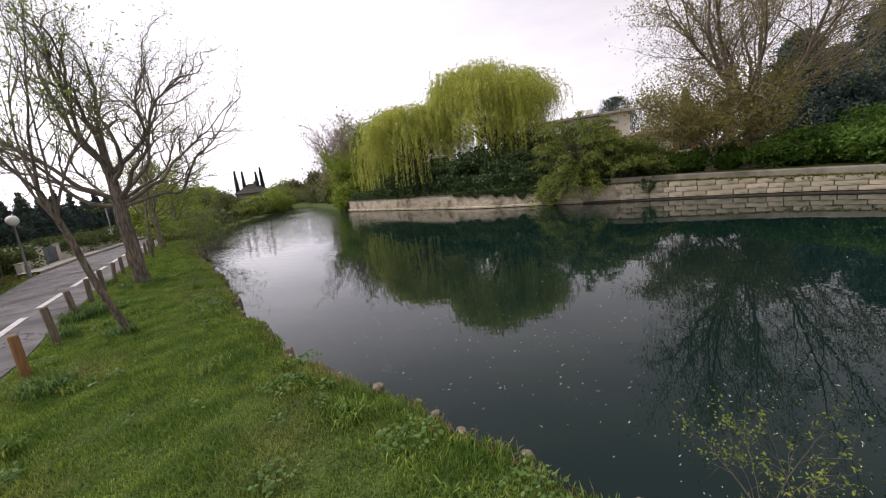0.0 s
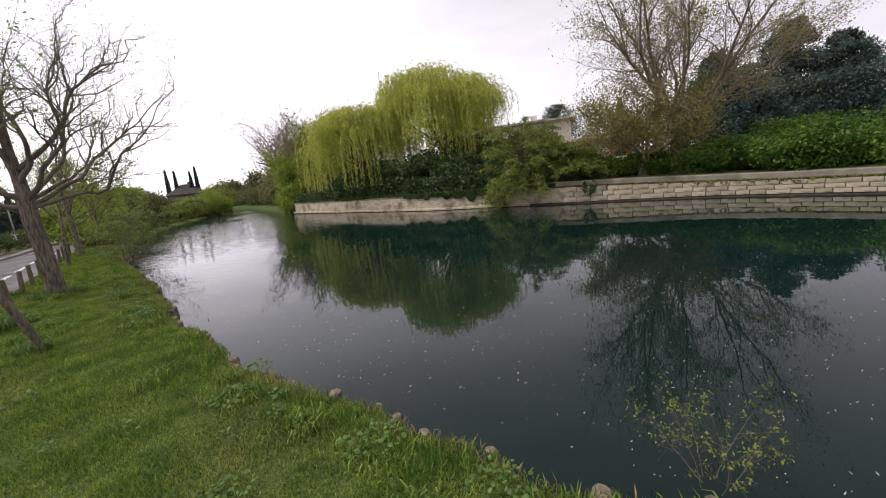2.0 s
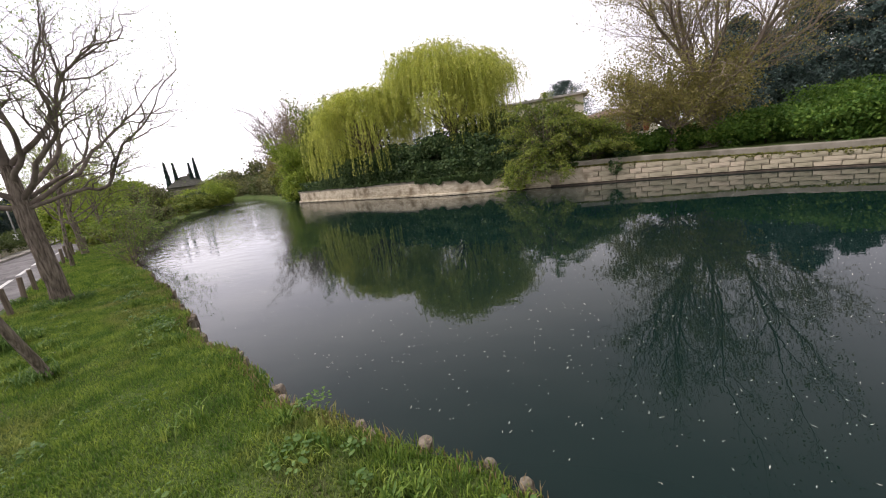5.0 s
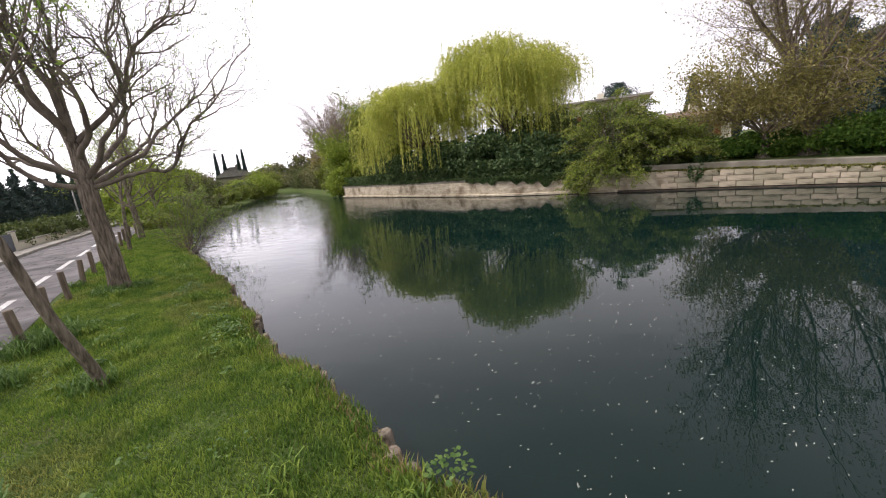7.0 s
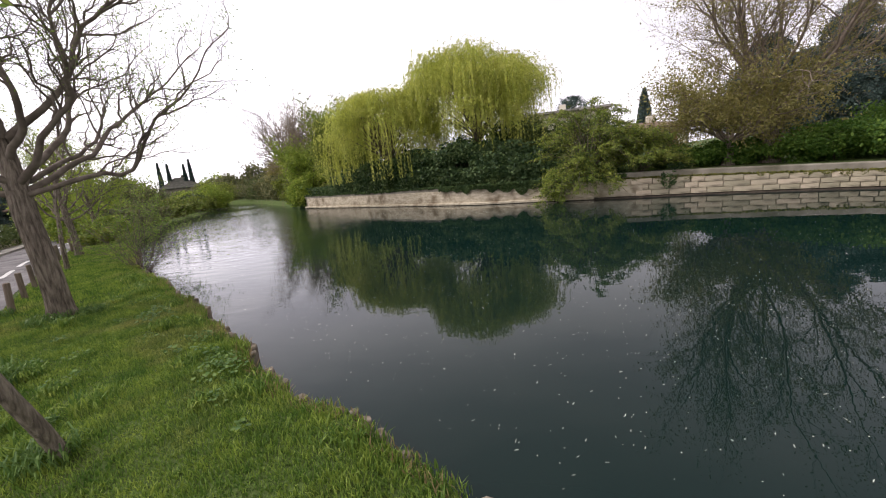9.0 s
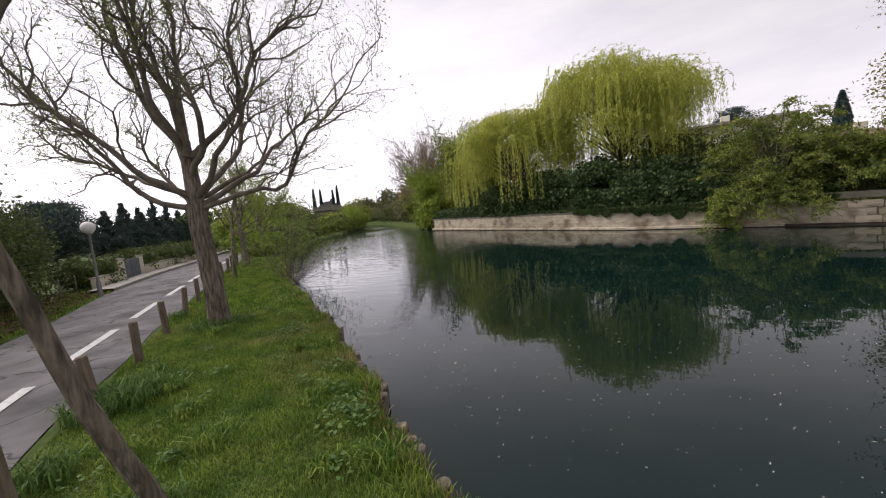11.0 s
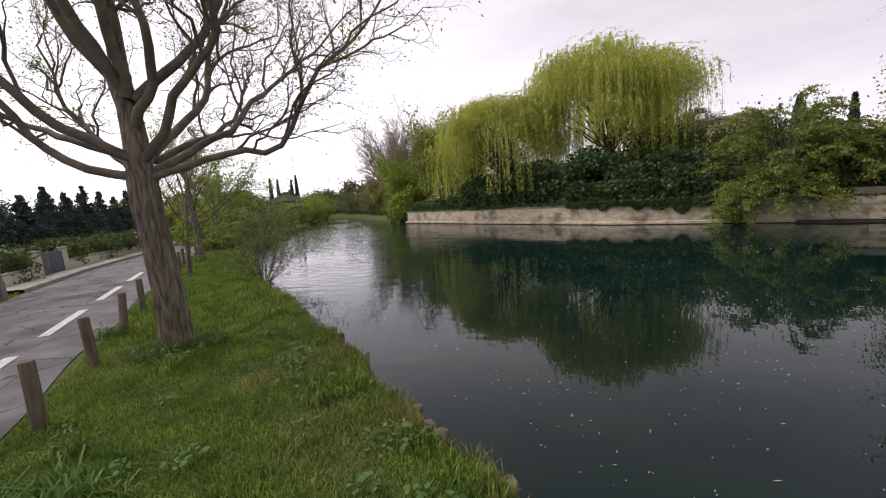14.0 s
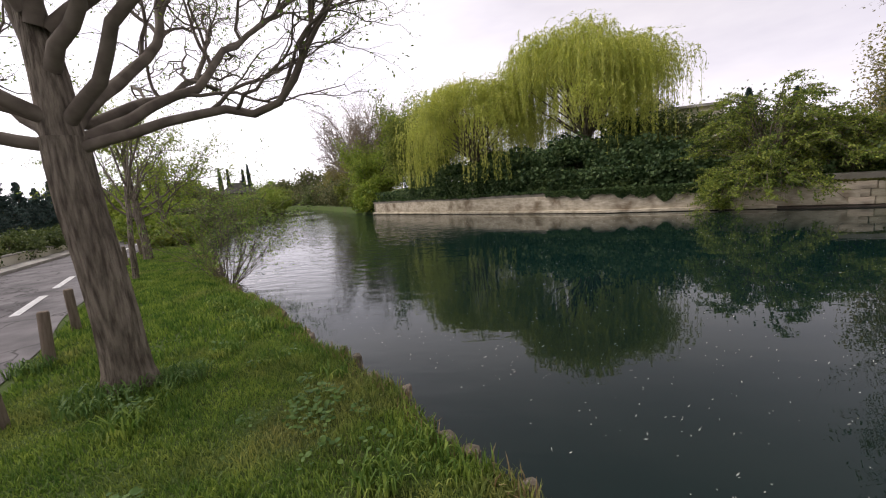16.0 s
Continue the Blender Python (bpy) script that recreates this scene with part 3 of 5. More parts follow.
def corkscrew_tree(name, place, seed, size, label, green, limbs=12, leaf_mat=None, leaf_size=0.05, kids=(9, 5, 3)):
    """Tree with a stout trunk that forks low into a fan of crooked limbs round a cut-back leader."""
    rng = np.random.default_rng(seed)
    th = thing(name, place, label, "tree", "trees on the bank")
    tr = Tubes()
    h = 2.22 * size
    top = root_flare(rng, tr, h, 0.172 * size, 0.155 * size)
    lead = [top + np.array([0, 0, -0.3]), top + np.array([-0.03, 0.02, 0.5]), top + np.array([-0.10, 0.03, 1.1]), top + np.array([-0.12, 0.05, 1.75]), top + np.array([-0.10, 0.04, 2.0])]
    tr.add(np.array(lead), np.array([0.155, 0.13, 0.10, 0.085, 0.06]) * size, 12, 0.12, rng)
    child("trunk", tr.mesh("trunk", M_bark), th, "grey-brown furrowed trunk")
    tips = []
    cfg = dict(kids=kids, steps=(14, 9, 6, 5), wobble=(0.19, 0.27, 0.32, 0.32), lift=(0.030, 0.014, 0.0, -0.01), hold=0.3, taper=0.32, sides=(9, 6, 4, 3),
               rise=True, bare=(0.3, 0.2, 0.15), angle=(27, 32, 40), ratio=(0.46, 0.52, 0.52), thin=(0.36, 0.42, 0.48))
    for i in range(limbs):
        tb = Tubes()
        a = 2.399 * i + rng.random() * 0.35
        el = radians((23, 42, 60, 30, 70, 50)[i % 6] + 6 * rng.random())
        d = (math.cos(a) * math.cos(el), math.sin(a) * math.cos(el), math.sin(el))
        z0 = -0.28 + 0.45 * rng.random() if el < 0.9 else 0.25 + 0.85 * rng.random()
        base = top + np.array([math.cos(a) * 0.07, math.sin(a) * 0.07, z0]) * size
        grow(rng, tb, tips, base, d, (2.85 + 0.55 * rng.random()) * (1.08 if el < 0.7 else 0.97) * size, (0.047 + 0.024 * rng.random()) * size, 0, cfg)
        child("limb", tb.mesh("limb", M_twig), th)
    for i in range(9):
        tb = Tubes()
        a = 2.4 * i
        grow(rng, tb, tips, lead[4] + np.array([0, 0, -0.35 * rng.random()]), (math.cos(a) * 0.7, math.sin(a) * 0.7, 1.0), 1.1 * size, 0.026 * size, 1, cfg)
        child("limb", tb.mesh("limb", M_twig), th)
    tips = np.array(tips)
    pick = tips[rng.random(len(tips)) < green]
    knob = np.array(lead[4]) + rng.normal(size=(160, 3)) * [0.22, 0.22, 0.35]
    pick = np.concatenate([np.repeat(pick, 2, 0), knob])
    pick = pick + rng.normal(size=pick.shape) * 0.06
    child("crown", leaf_mesh("crown", pick, leaf_size, leaf_size * 0.42, leaf_mat or M_leafnew, rng), th, "sparse fresh green leaves")
    return th


def branching_tree(name, place, seed, height, trunk_r, label, limb_mat, leaf_mat, leaf_size, per_tip, green, cfg, limbs=8, fork=0.25, spread=0.7, limb_len=0.5, group="trees across the river", jitter=0.25, thick=1.0):
    """Broad tree with leaders from a short trunk and a loose crown."""
    rng = np.random.default_rng(seed)
    th = thing(name, place, label, "tree", group)
    tr = Tubes()
    top = root_flare(rng, tr, height * fork, trunk_r, trunk_r * 0.8, sides=12)
    child("trunk", tr.mesh("trunk", M_bark), th)
    tb, tips = Tubes(), []
    for i in range(limbs):
        a = 2.4 * i + rng.random()
        up = 0.5 + 1.6 * ((i * 0.618) % 1)
        d = (math.cos(a) * spread, math.sin(a) * spread, up * 0.9)
        base = top + np.array([0, 0, -0.12 * height * fork * rng.random()])
        grow(rng, tb, tips, base, d, height * limb_len * (0.8 + 0.4 * rng.random()), trunk_r * thick * (0.3 + 0.25 * rng.random()), 0, cfg)
    child("branch_fan", tb.mesh("branch_fan", limb_mat), th)
    tips = np.array(tips)
    pick = tips[rng.random(len(tips)) < green]
    pick = np.repeat(pick, per_tip, 0)
    pick = pick + rng.normal(size=pick.shape) * jitter
    if len(pick):
        child("crown", leaf_mesh("crown", pick, leaf_size, leaf_size * 0.5, leaf_mat, rng), th)
    return th


CFG_GREY = dict(kids=(7, 6, 5), steps=(10, 7, 5, 4), wobble=(0.10, 0.16, 0.2, 0.22), lift=(0.04, 0.03, 0.02, 0.01), taper=0.4, sides=(7, 4, 3, 3),
                bare=(0.2, 0.15, 0.1), angle=(36, 40, 44), ratio=(0.5, 0.52, 0.55), thin=(0.45, 0.5, 0.6))
CFG_TALL = dict(kids=(8, 7, 6), steps=(11, 8, 6, 4), wobble=(0.10, 0.15, 0.2, 0.22), lift=(0.05, 0.035, 0.02, 0.02), taper=0.28, sides=(7, 5, 3, 3),
                bare=(0.18, 0.15, 0.1), angle=(36, 40, 44), ratio=(0.5, 0.5, 0.5), thin=(0.34, 0.4, 0.42))
CFG_LOW = dict(kids=(8, 6, 4), steps=(10, 7, 5, 4), wobble=(0.13, 0.18, 0.22, 0.24), lift=(0.03, 0.03, 0.02, 0.02), taper=0.32, sides=(7, 4, 3, 3),
               bare=(0.2, 0.15, 0.1), angle=(40, 44, 46), ratio=(0.48, 0.5, 0.5), thin=(0.4, 0.42, 0.45))
CFG_HAZE = dict(kids=(7, 6, 5), steps=(9, 6, 5, 4), wobble=(0.10, 0.16, 0.2, 0.22), lift=(0.05, 0.03, 0.02, 0.01), taper=0.34, sides=(6, 4, 3, 3),
                bare=(0.2, 0.15, 0.1), angle=(38, 42, 46), ratio=(0.52, 0.52, 0.5), thin=(0.4, 0.42, 0.45))
CFG_FAR = dict(kids=(6, 5), steps=(8, 6, 5), wobble=(0.1, 0.15, 0.2), lift=(0.05, 0.03, 0.03), taper=0.35, sides=(6, 4, 3),
               bare=(0.2, 0.15), angle=(40, 42), ratio=(0.5, 0.5), thin=(0.42, 0.42))


def weeping_willow(name, place, seed, height, radius, strands, label, squash=1.0):
    """Willow: arching limbs to a clumped dome, and curtains of strands that hang from it."""
    rng = np.random.default_rng(seed)
    th = thing(name, place, label, "willow tree", "weeping willows")
    tr = Tubes()
    top = root_flare(rng, tr, height * 0.28, 0.30, 0.24, lean=(0.3, -0.2), sides=12)
    child("trunk", tr.mesh("trunk", M_bark), th)
    clumps = 46
    a = 2.399 * np.arange(clumps) + rng.random(clumps) * 0.5
    q = np.sqrt((np.arange(clumps) + 0.5) / clumps) * (0.85 + 0.25 * rng.random(clumps))
    q = np.minimum(q, 1.05)
    zc = height * (0.50 + 0.45 * np.sqrt(np.maximum(0, 1 - q ** 2.2)) * (0.66 + 0.40 * rng.random(clumps)))
    heads = np.stack([np.cos(a) * q * radius, np.sin(a) * q * radius * squash, zc], 1)
    for p in heads:
        tb = Tubes()
        mid = top * 0.45 + p * 0.55 + np.array([0, 0, 0.10 * height]) + rng.normal(size=3) * 0.25
        t = np.linspace(0, 1, 9)[:, None]
        line = (1 - t) ** 2 * top + 2 * t * (1 - t) * mid + t ** 2 * p
        line[1:-1] += rng.normal(size=(7, 3)) * 0.07
        tb.add(line, np.linspace(0.06, 0.012, 9), 5)
        child("limb", tb.mesh("limb", M_darktwig), th)
    tw = Tubes()
    pts, dirs = [], []
    w = rng.integers(0, clumps, strands)
    start = heads[w] + rng.normal(size=(strands, 3)) * np.array([0.16, 0.16, 0.045]) * radius
    drop = (0.35 + 1.35 * rng.random(clumps) ** 1.5)[w]
    for p, dr in zip(start, drop):
        r = math.hypot(p[0], p[1]) + 1e-6
        o = np.array([p[0] / r, p[1] / r, 0])
        ln = (0.12 + 0.30 * rng.random()) * height * dr * min(1.15, 0.55 + 0.6 * r / radius)
        ln = min(ln, p[2] - 0.9)
        k = max(6, int(ln / 0.25))
        t = np.linspace(0, 1, k)[:, None]
        out = o * (0.7 * rng.random() * np.sin(np.minimum(t * 2.6, 1.57))) + rng.normal(size=3) * [0.14, 0.14, 0] * t
        line = p + out + np.array([0, 0, 1]) * (0.35 * np.sin(np.minimum(t * 5, 3.14)) * (1 - t) - t ** 1.25 * ln)
        tw.add(line, np.linspace(0.009, 0.004, k), 3)
        m = int(ln * 19) + 4
        f = rng.random(m) * (k - 1.001)
        i = f.astype(int)
        pts.append(line[i] + (line[i + 1] - line[i]) * (f - i)[:, None] + rng.normal(size=(m, 3)) * 0.045)
        dirs.append(unit(line[i + 1] - line[i]))
    # wispy shoots standing up along the top
    for p in heads:
        for j in range(16):
            ln = 0.5 + 0.9 * rng.random()
            e = np.array([0.55 + 0.1 * p[0], -0.25 + 0.1 * p[1], 0]) * ln * rng.random() + rng.normal(size=3) * [0.4, 0.4, 0.1] + [0, 0, 0.55 * ln]
            t = np.linspace(0, 1, 7)[:, None]
            line = p + rng.normal(size=3) * [0.45, 0.45, 0.12] + t * e + np.array([0.25, -0.12, -0.45 * ln]) * t ** 3
            tw.add(line, np.linspace(0.009, 0.004, 7), 3)
            m = int(10 * ln) + 4
            f = rng.random(m) * 5.999
            i = f.astype(int)
            pts.append(line[i] + (line[i + 1] - line[i]) * (f - i)[:, None] + rng.normal(size=(m, 3)) * 0.045)
            dirs.append(unit(line[i + 1] - line[i]))
    child("hanging_shoot", tw.mesh("hanging_shoot", M_willow), th, "hanging yellow-green shoots")
    child("crown", leaf_mesh("crown", np.concatenate(pts), 0.15, 0.036, M_willow, rng, np.concatenate(dirs) * 1.3, 0.6), th, "narrow fresh yellow-green leaves")
    return th


def conifer(name, place, seed, height, radius, label, layers=26, droop=0.1, mat=None, flat=0.35, group="conifers", fill=900, point=1.6):
    """Tall conifer: tiers of level boughs thick with needles, broken in outline."""
    rng = np.random.default_rng(seed)
    th = thing(name, place, label, "conifer", group)
    tb = Tubes()
    tb.add([(0, 0, -0.2), (0.05, 0, height * 0.5), (0, 0.05, height)], [height * 0.025, height * 0.015, 0.02], 8)
    pts = []
    for i in range(layers):
        z = height * (0.12 + 0.86 * (i + rng.random() * 0.6) / layers)
        rr = radius * max(0.0, 1 - ((z / height - 0.12) / 0.9) ** point) * (0.75 + 0.45 * rng.random()) + (0.25 if point > 1 else 0.06)
        for k in range(6):
            a = rng.random() * 6.28
            e = np.array([math.cos(a) * rr, math.sin(a) * rr, z + rr * (flat * rng.random() - droop)])
            tb.add([(0, 0, z), (e[0] * 0.5, e[1] * 0.5, z + (e[2] - z) * 0.35), e], [0.05, 0.035, 0.012], 4)
            m = int(fill / 6 * (0.4 + rr / radius))
            t = rng.random(m)[:, None] ** 0.6
            c = np.array([0, 0, z]) * (1 - t) + e * t
            pts.append(c + rng.normal(size=(m, 3)) * [rr * 0.16, rr * 0.16, rr * 0.07 + 0.05])
    child("trunk", tb.mesh("trunk", M_darktwig), th)
    child("foliage", leaf_mesh("foliage", np.concatenate(pts), 0.24, 0.075, mat or M_conifer, rng), th)
    return th


def cypress(place, seed, height, radius):
    rng = np.random.default_rng(seed)
    th = thing("cypress", place, "tall slim dark cypress", "cypress", "cypresses by the villa")
    tb = Tubes()
    tb.add([(0, 0, -0.2), (0, 0, height * 0.9)], [0.2, 0.04], 6)
    k = 4500
    z = rng.random(k)
    prof = np.minimum(z / 0.12, 1) * np.minimum((1 - z) / 0.55, 1) ** 0.7
    a = rng.random(k) * 6.28
    r = radius * prof * (0.55 + 0.5 * rng.random(k))
    child("trunk", tb.mesh("trunk", M_darktwig), th)
    child("foliage", leaf_mesh("foliage", np.stack([np.cos(a) * r, np.sin(a) * r, z * height], 1), 0.45, 0.2, M_conifer, rng, (0, 0, 1.5)), th)
    return th


# ---------- near bank: trees ----------
corkscrew_tree("corkscrew_willow", (-10.17, 9.03, -0.02), 3, 1.0, "corkscrew willow with furrowed trunk and sparse new leaves", 0.38, 14, None, 0.042, (10, 5, 4))
corkscrew_tree("corkscrew_willow", (-18.64, 16.98, -0.05), 8, 0.74, "corkscrew willow in yellow-green leaf farther along the bank", 0.7, 10, M_springtree, 0.075, (6, 4, 3))
corkscrew_tree("corkscrew_willow", (-23.6, 22.6, -0.05), 9, 0.62, "corkscrew willow in yellow-green leaf by the road", 0.8, 8, M_springtree, 0.10, (6, 4, 2))


def sapling(place, seed, height, r, lean, label, leaf_mat, fork=0.55):
    """Young tree: a thin leaning stem with a few upright shoots."""
    rng = np.random.default_rng(seed)
    th = thing("young_tree", place, label, "tree", "young trees on the bank")
    k = 9
    t = np.linspace(0, 1, k)
    line = np.stack([lean[0] * t + 0.02 * np.sin(t * 7), lean[1] * t + 0.02 * np.cos(t * 9), t * height * fork], 1)
    tr = Tubes()
    tr.add(np.concatenate([[line[0] - [0, 0, 0.15]], line]), np.concatenate([[r * 1.15], np.linspace(r * 1.1, r * 0.72, k)]), 10, 0.1, rng)
    child("trunk", tr.mesh("trunk", M_bark), th, "thin grey trunk")
    tb, tips = Tubes(), []
    cfg = dict(kids=(5, 4), steps=(9, 6, 5), wobble=(0.07, 0.12, 0.18), lift=(0.05, 0.04, 0.03), taper=0.3, sides=(6, 4, 3), bare=(0.2, 0.15), angle=(30, 34), ratio=(0.5, 0.5), thin=(0.45, 0.5))
    for i in range(6):
        a = 2.4 * i
        f = 1.0 if i < 3 else 0.82
        grow(rng, tb, tips, line[-1] * f + line[0] * (1 - f), (lean[0] * 0.25 + math.cos(a) * 0.45, lean[1] * 0.25 + math.sin(a) * 0.45, 0.9), height * 0.45, r * 0.42, 0, cfg)
    child("branch_fan", tb.mesh("branch_fan", M_twig), th)
    tips = np.array(tips)
    pick = np.repeat(tips[rng.random(len(tips)) < 0.8], 2, 0)
    child("crown", leaf_mesh("crown", pick + rng.normal(size=pick.shape) * 0.05, 0.05, 0.022, leaf_mat, rng), th, "small fresh leaves")
    return th


sapling((-6.05, 5.5, 0.0), 14, 4.2, 0.05, (0.12, -0.68), "slim young tree with a thin grey stem on the lawn", M_leafnew)
sapling((-15.3, 13.6, -0.03), 15, 4.0, 0.06, (-0.1, 0.35), "slim leaning young tree beside the bigger willows", M_springtree)

# ---------- far bank: trees and shrubs ----------
weeping_willow("weeping_willow", (-2.8, 31.0, 0.8), 5, 8.9, 4.4, 3100, "large weeping willow in fresh yellow-green leaf above the wall")
weeping_willow("weeping_willow", (-9.4, 32.2, 0.7), 6, 7.3, 3.6, 1900, "smaller weeping willow in fresh yellow-green leaf")
branching_tree("poplar_tree", (9.9, 22.0, 0.7), 11, 13.0, 0.42, "big half-bare spreading tree with swelling olive buds", M_palebark, M_olive, 0.085, 2, 0.55, CFG_TALL, 12, 0.17, 0.85, 0.46, jitter=0.12, thick=0.62)
branching_tree("olive_tree", (8.2, 22.0, 0.7), 12, 5.4, 0.2, "low wide tree with pale limbs thick with olive buds", M_palebark, M_olive, 0.11, 2, 0.9, CFG_LOW, 12, 0.2, 1.5, 0.52, jitter=0.18, thick=0.8)
branching_tree("ash_tree", (-22.6, 47.0, 0.5), 21, 12.4, 0.36, "bare grey tree with a hazy domed crown behind greener ones", M_greytwig, M_bud, 0.10, 2, 0.6, CFG_HAZE, 15, 0.2, 0.72, 0.44, jitter=0.2, thick=0.7)
branching_tree("ash_tree", (-17.8, 48.6, 0.6), 28, 11.6, 0.36, "bare grey tree with a hazy domed crown behind greener ones", M_greytwig, M_bud, 0.10, 2, 0.6, CFG_HAZE, 13, 0.2, 0.72, 0.44, jitter=0.2, thick=0.7)
branching_tree("ash_tree", (-29, 58, 0.6), 25, 13.0, 0.42, "bare grey tree on the far river bend", M_greytwig, M_olive, 0.08, 1, 0.3, CFG_GREY, 10, 0.2, 0.8, 0.5, jitter=0.08)
branching_tree("alder_tree", (-16.3, 43.8, 0.5), 22, 8.2, 0.22, "green tree leaning over the river", M_darktwig, M_springtree, 0.2, 14, 1.0, CFG_FAR, 9, 0.22, 0.75, 0.55, jitter=0.35)
branching_tree("alder_tree", (-20.2, 44.0, 0.2), 23, 6.8, 0.2, "young green tree at the water's edge", M_darktwig, M_springtree, 0.2, 12, 1.0, CFG_FAR, 9, 0.15, 1.0, 0.55, jitter=0.35)
branching_tree("alder_tree", (-24.0, 50.5, 0.2), 24, 6.0, 0.2, "brownish tree at the river bend", M_darktwig, M_olive, 0.2, 10, 1.0, CFG_FAR, 9, 0.15, 1.0, 0.55, jitter=0.4)
branching_tree("alder_tree", (-31.0, 60.5, 0.1), 26, 5.5, 0.2, "brownish tree over the far bend", M_darktwig, M_olive, 0.22, 10, 1.0, CFG_FAR, 9, 0.15, 1.0, 0.55, jitter=0.4)
branching_tree("alder_tree", (-14.5, 38.5, 0.6), 27, 6.8, 0.2, "dark leafy tree behind the ivy fence", M_darktwig, M_bush, 0.2, 13, 1.0, CFG_FAR, 8, 0.2, 0.9, 0.55, jitter=0.4)

for i, (x, y, h, r) in enumerate(((22.8, 34.0, 8.9, 3.4), (26.0, 33.5, 7.6, 3.2), (19.0, 36.0, 7.9, 3.0), (30.5, 29.0, 6.6, 3.4), (16.5, 29.0, 5.2, 2.4), (34, 22, 6.5, 3.8))):
    conifer("cedar_tree", (x, y, 1.2), 31 + i, h, r, "dark blue-green cedar behind the garden hedge", 22, 0.05, fill=1500)

for i, (x, y, rx, rz, k) in enumerate(((0.6, 27.8, 1.9, 1.75, 10000), (3.4, 28.4, 1.9, 1.7, 9000), (6.4, 24.6, 1.2, 0.7, 4000), (5.6, 29.4, 1.9, 1.1, 7000))):
    bush("shrub", (x, y, 0.8), (rx, rx, rz), k, 0.13, M_hedge, "broad dark green shrub above the wall", seed=40 + i, clumps=60)


def arching_shrub(place, seed, stems, reach, height, label, trail=0.0):
    """Large shrub of arching shoots, each feathered with small leaves, some trailing over the wall."""
    rng = np.random.default_rng(seed)
    th = thing("arching_shrub", place, label, "bush", "arching shrubs on the wall")
    tb, pts, inner = Tubes(), [], []
    for i in range(stems):
        a = 2.399 * i + 0.4 * rng.random()
        k = math.sqrt(rng.random())
        out = np.array([math.cos(a), math.sin(a), 0]) * reach * (0.35 + 0.75 * k)
        hi = height * (1.05 - 0.62 * k ** 1.6) * (0.8 + 0.3 * rng.random())
        end = hi - 0.25 * height * rng.random()
        front = -(out[0] * NX + out[1] * NY) / reach
        if front > 0.35 and rng.random() < trail:
            end = -0.75 + 0.7 * rng.random()
            hi *= 0.6
        t = np.linspace(0, 1, 12)[:, None]
        line = out * t ** 1.2 + np.array([0, 0, 1]) * (2 * t * (1 - t) * hi * 1.25 + t * t * end) + np.cumsum(rng.normal(size=(12, 3)), 0) * 0.035
        tb.add(line, np.linspace(0.03, 0.006, 12), 5)
        for f in 0.35 + 0.65 * rng.random(15):
            q = f * 11
            b = line[min(int(q), 10)] * (1 - q % 1) + line[min(int(q) + 1, 11)] * (q % 1)
            d = unit(out + rng.normal(size=3) * [1.2, 1.2, 0.5] * reach * 0.5) * (0.25 + 0.4 * rng.random())
            u = np.linspace(0, 1, 5)[:, None]
            spray = b + u * d + np.array([0, 0, 1]) * (0.12 * u - 0.22 * u * u)
            tb.add(spray, np.linspace(0.007, 0.003, 5), 3)
            m = 22
            g = rng.random((m, 1))
            pts.append(b + g * d + np.array([0, 0, 1]) * (0.12 * g - 0.22 * g * g) + rng.normal(size=(m, 3)) * [0.06, 0.06, 0.03])
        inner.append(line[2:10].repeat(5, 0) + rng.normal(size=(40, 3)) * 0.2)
    child("stem_clump", tb.mesh("stem_clump", M_darktwig), th)
    # inner leaves take the darker hedge green, which stands for shade inside the shrub
    child("inner_foliage", leaf_mesh("inner_foliage", np.concatenate(inner), 0.12, 0.07, M_hedge, rng), th, "inner leaves in a darker green that paints in shade")
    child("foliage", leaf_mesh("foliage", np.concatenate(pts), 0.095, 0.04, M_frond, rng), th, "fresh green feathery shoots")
    return th


arching_shrub((2.6, 23.35, 0.5), 46, 110, 2.5, 3.8, "large arching green shrub spilling over the wall to the water", 0.75)
bush("trailing_shrub", at_sn(17.0, 15.95, -0.25), (0.75, 0.55, 0.75), 3800, 0.10, M_frond, "fresh green trailing shrub hanging over the wall to the water", seed=48, stems=6, wide=0.45, clumps=34)
arching_shrub((4.75, 22.75, 0.5), 47, 60, 1.7, 2.3, "arching olive-green shrub above the wall")
for i, (s, n, rx, ry, rz) in enumerate(((1.5, 22.0, 2.4, 1.6, 1.0), (5.0, 22.2, 2.4, 1.6, 0.85), (8.2, 22.2, 2.0, 1.2, 0.75), (-3.0, 22.0, 2.4, 1.8, 1.3), (2.0, 25.0, 2.6, 2.0, 1.25), (-7.0, 22.0, 2.6, 2.0, 1.4), (6.5, 25.5, 2.4, 1.8, 1.1), (11.5, 21.2, 1.8, 1.0, 0.55), (14.2, 20.2, 1.6, 1.0, 0.5))):
    bush("laurel_hedge", at_sn(s, n, garden_height(s, n)), (rx, ry, rz), 14000, 0.135, M_laurel, "dense glossy green laurel hedge", "hedge", 50 + i, group="laurels on the wall", clumps=70)
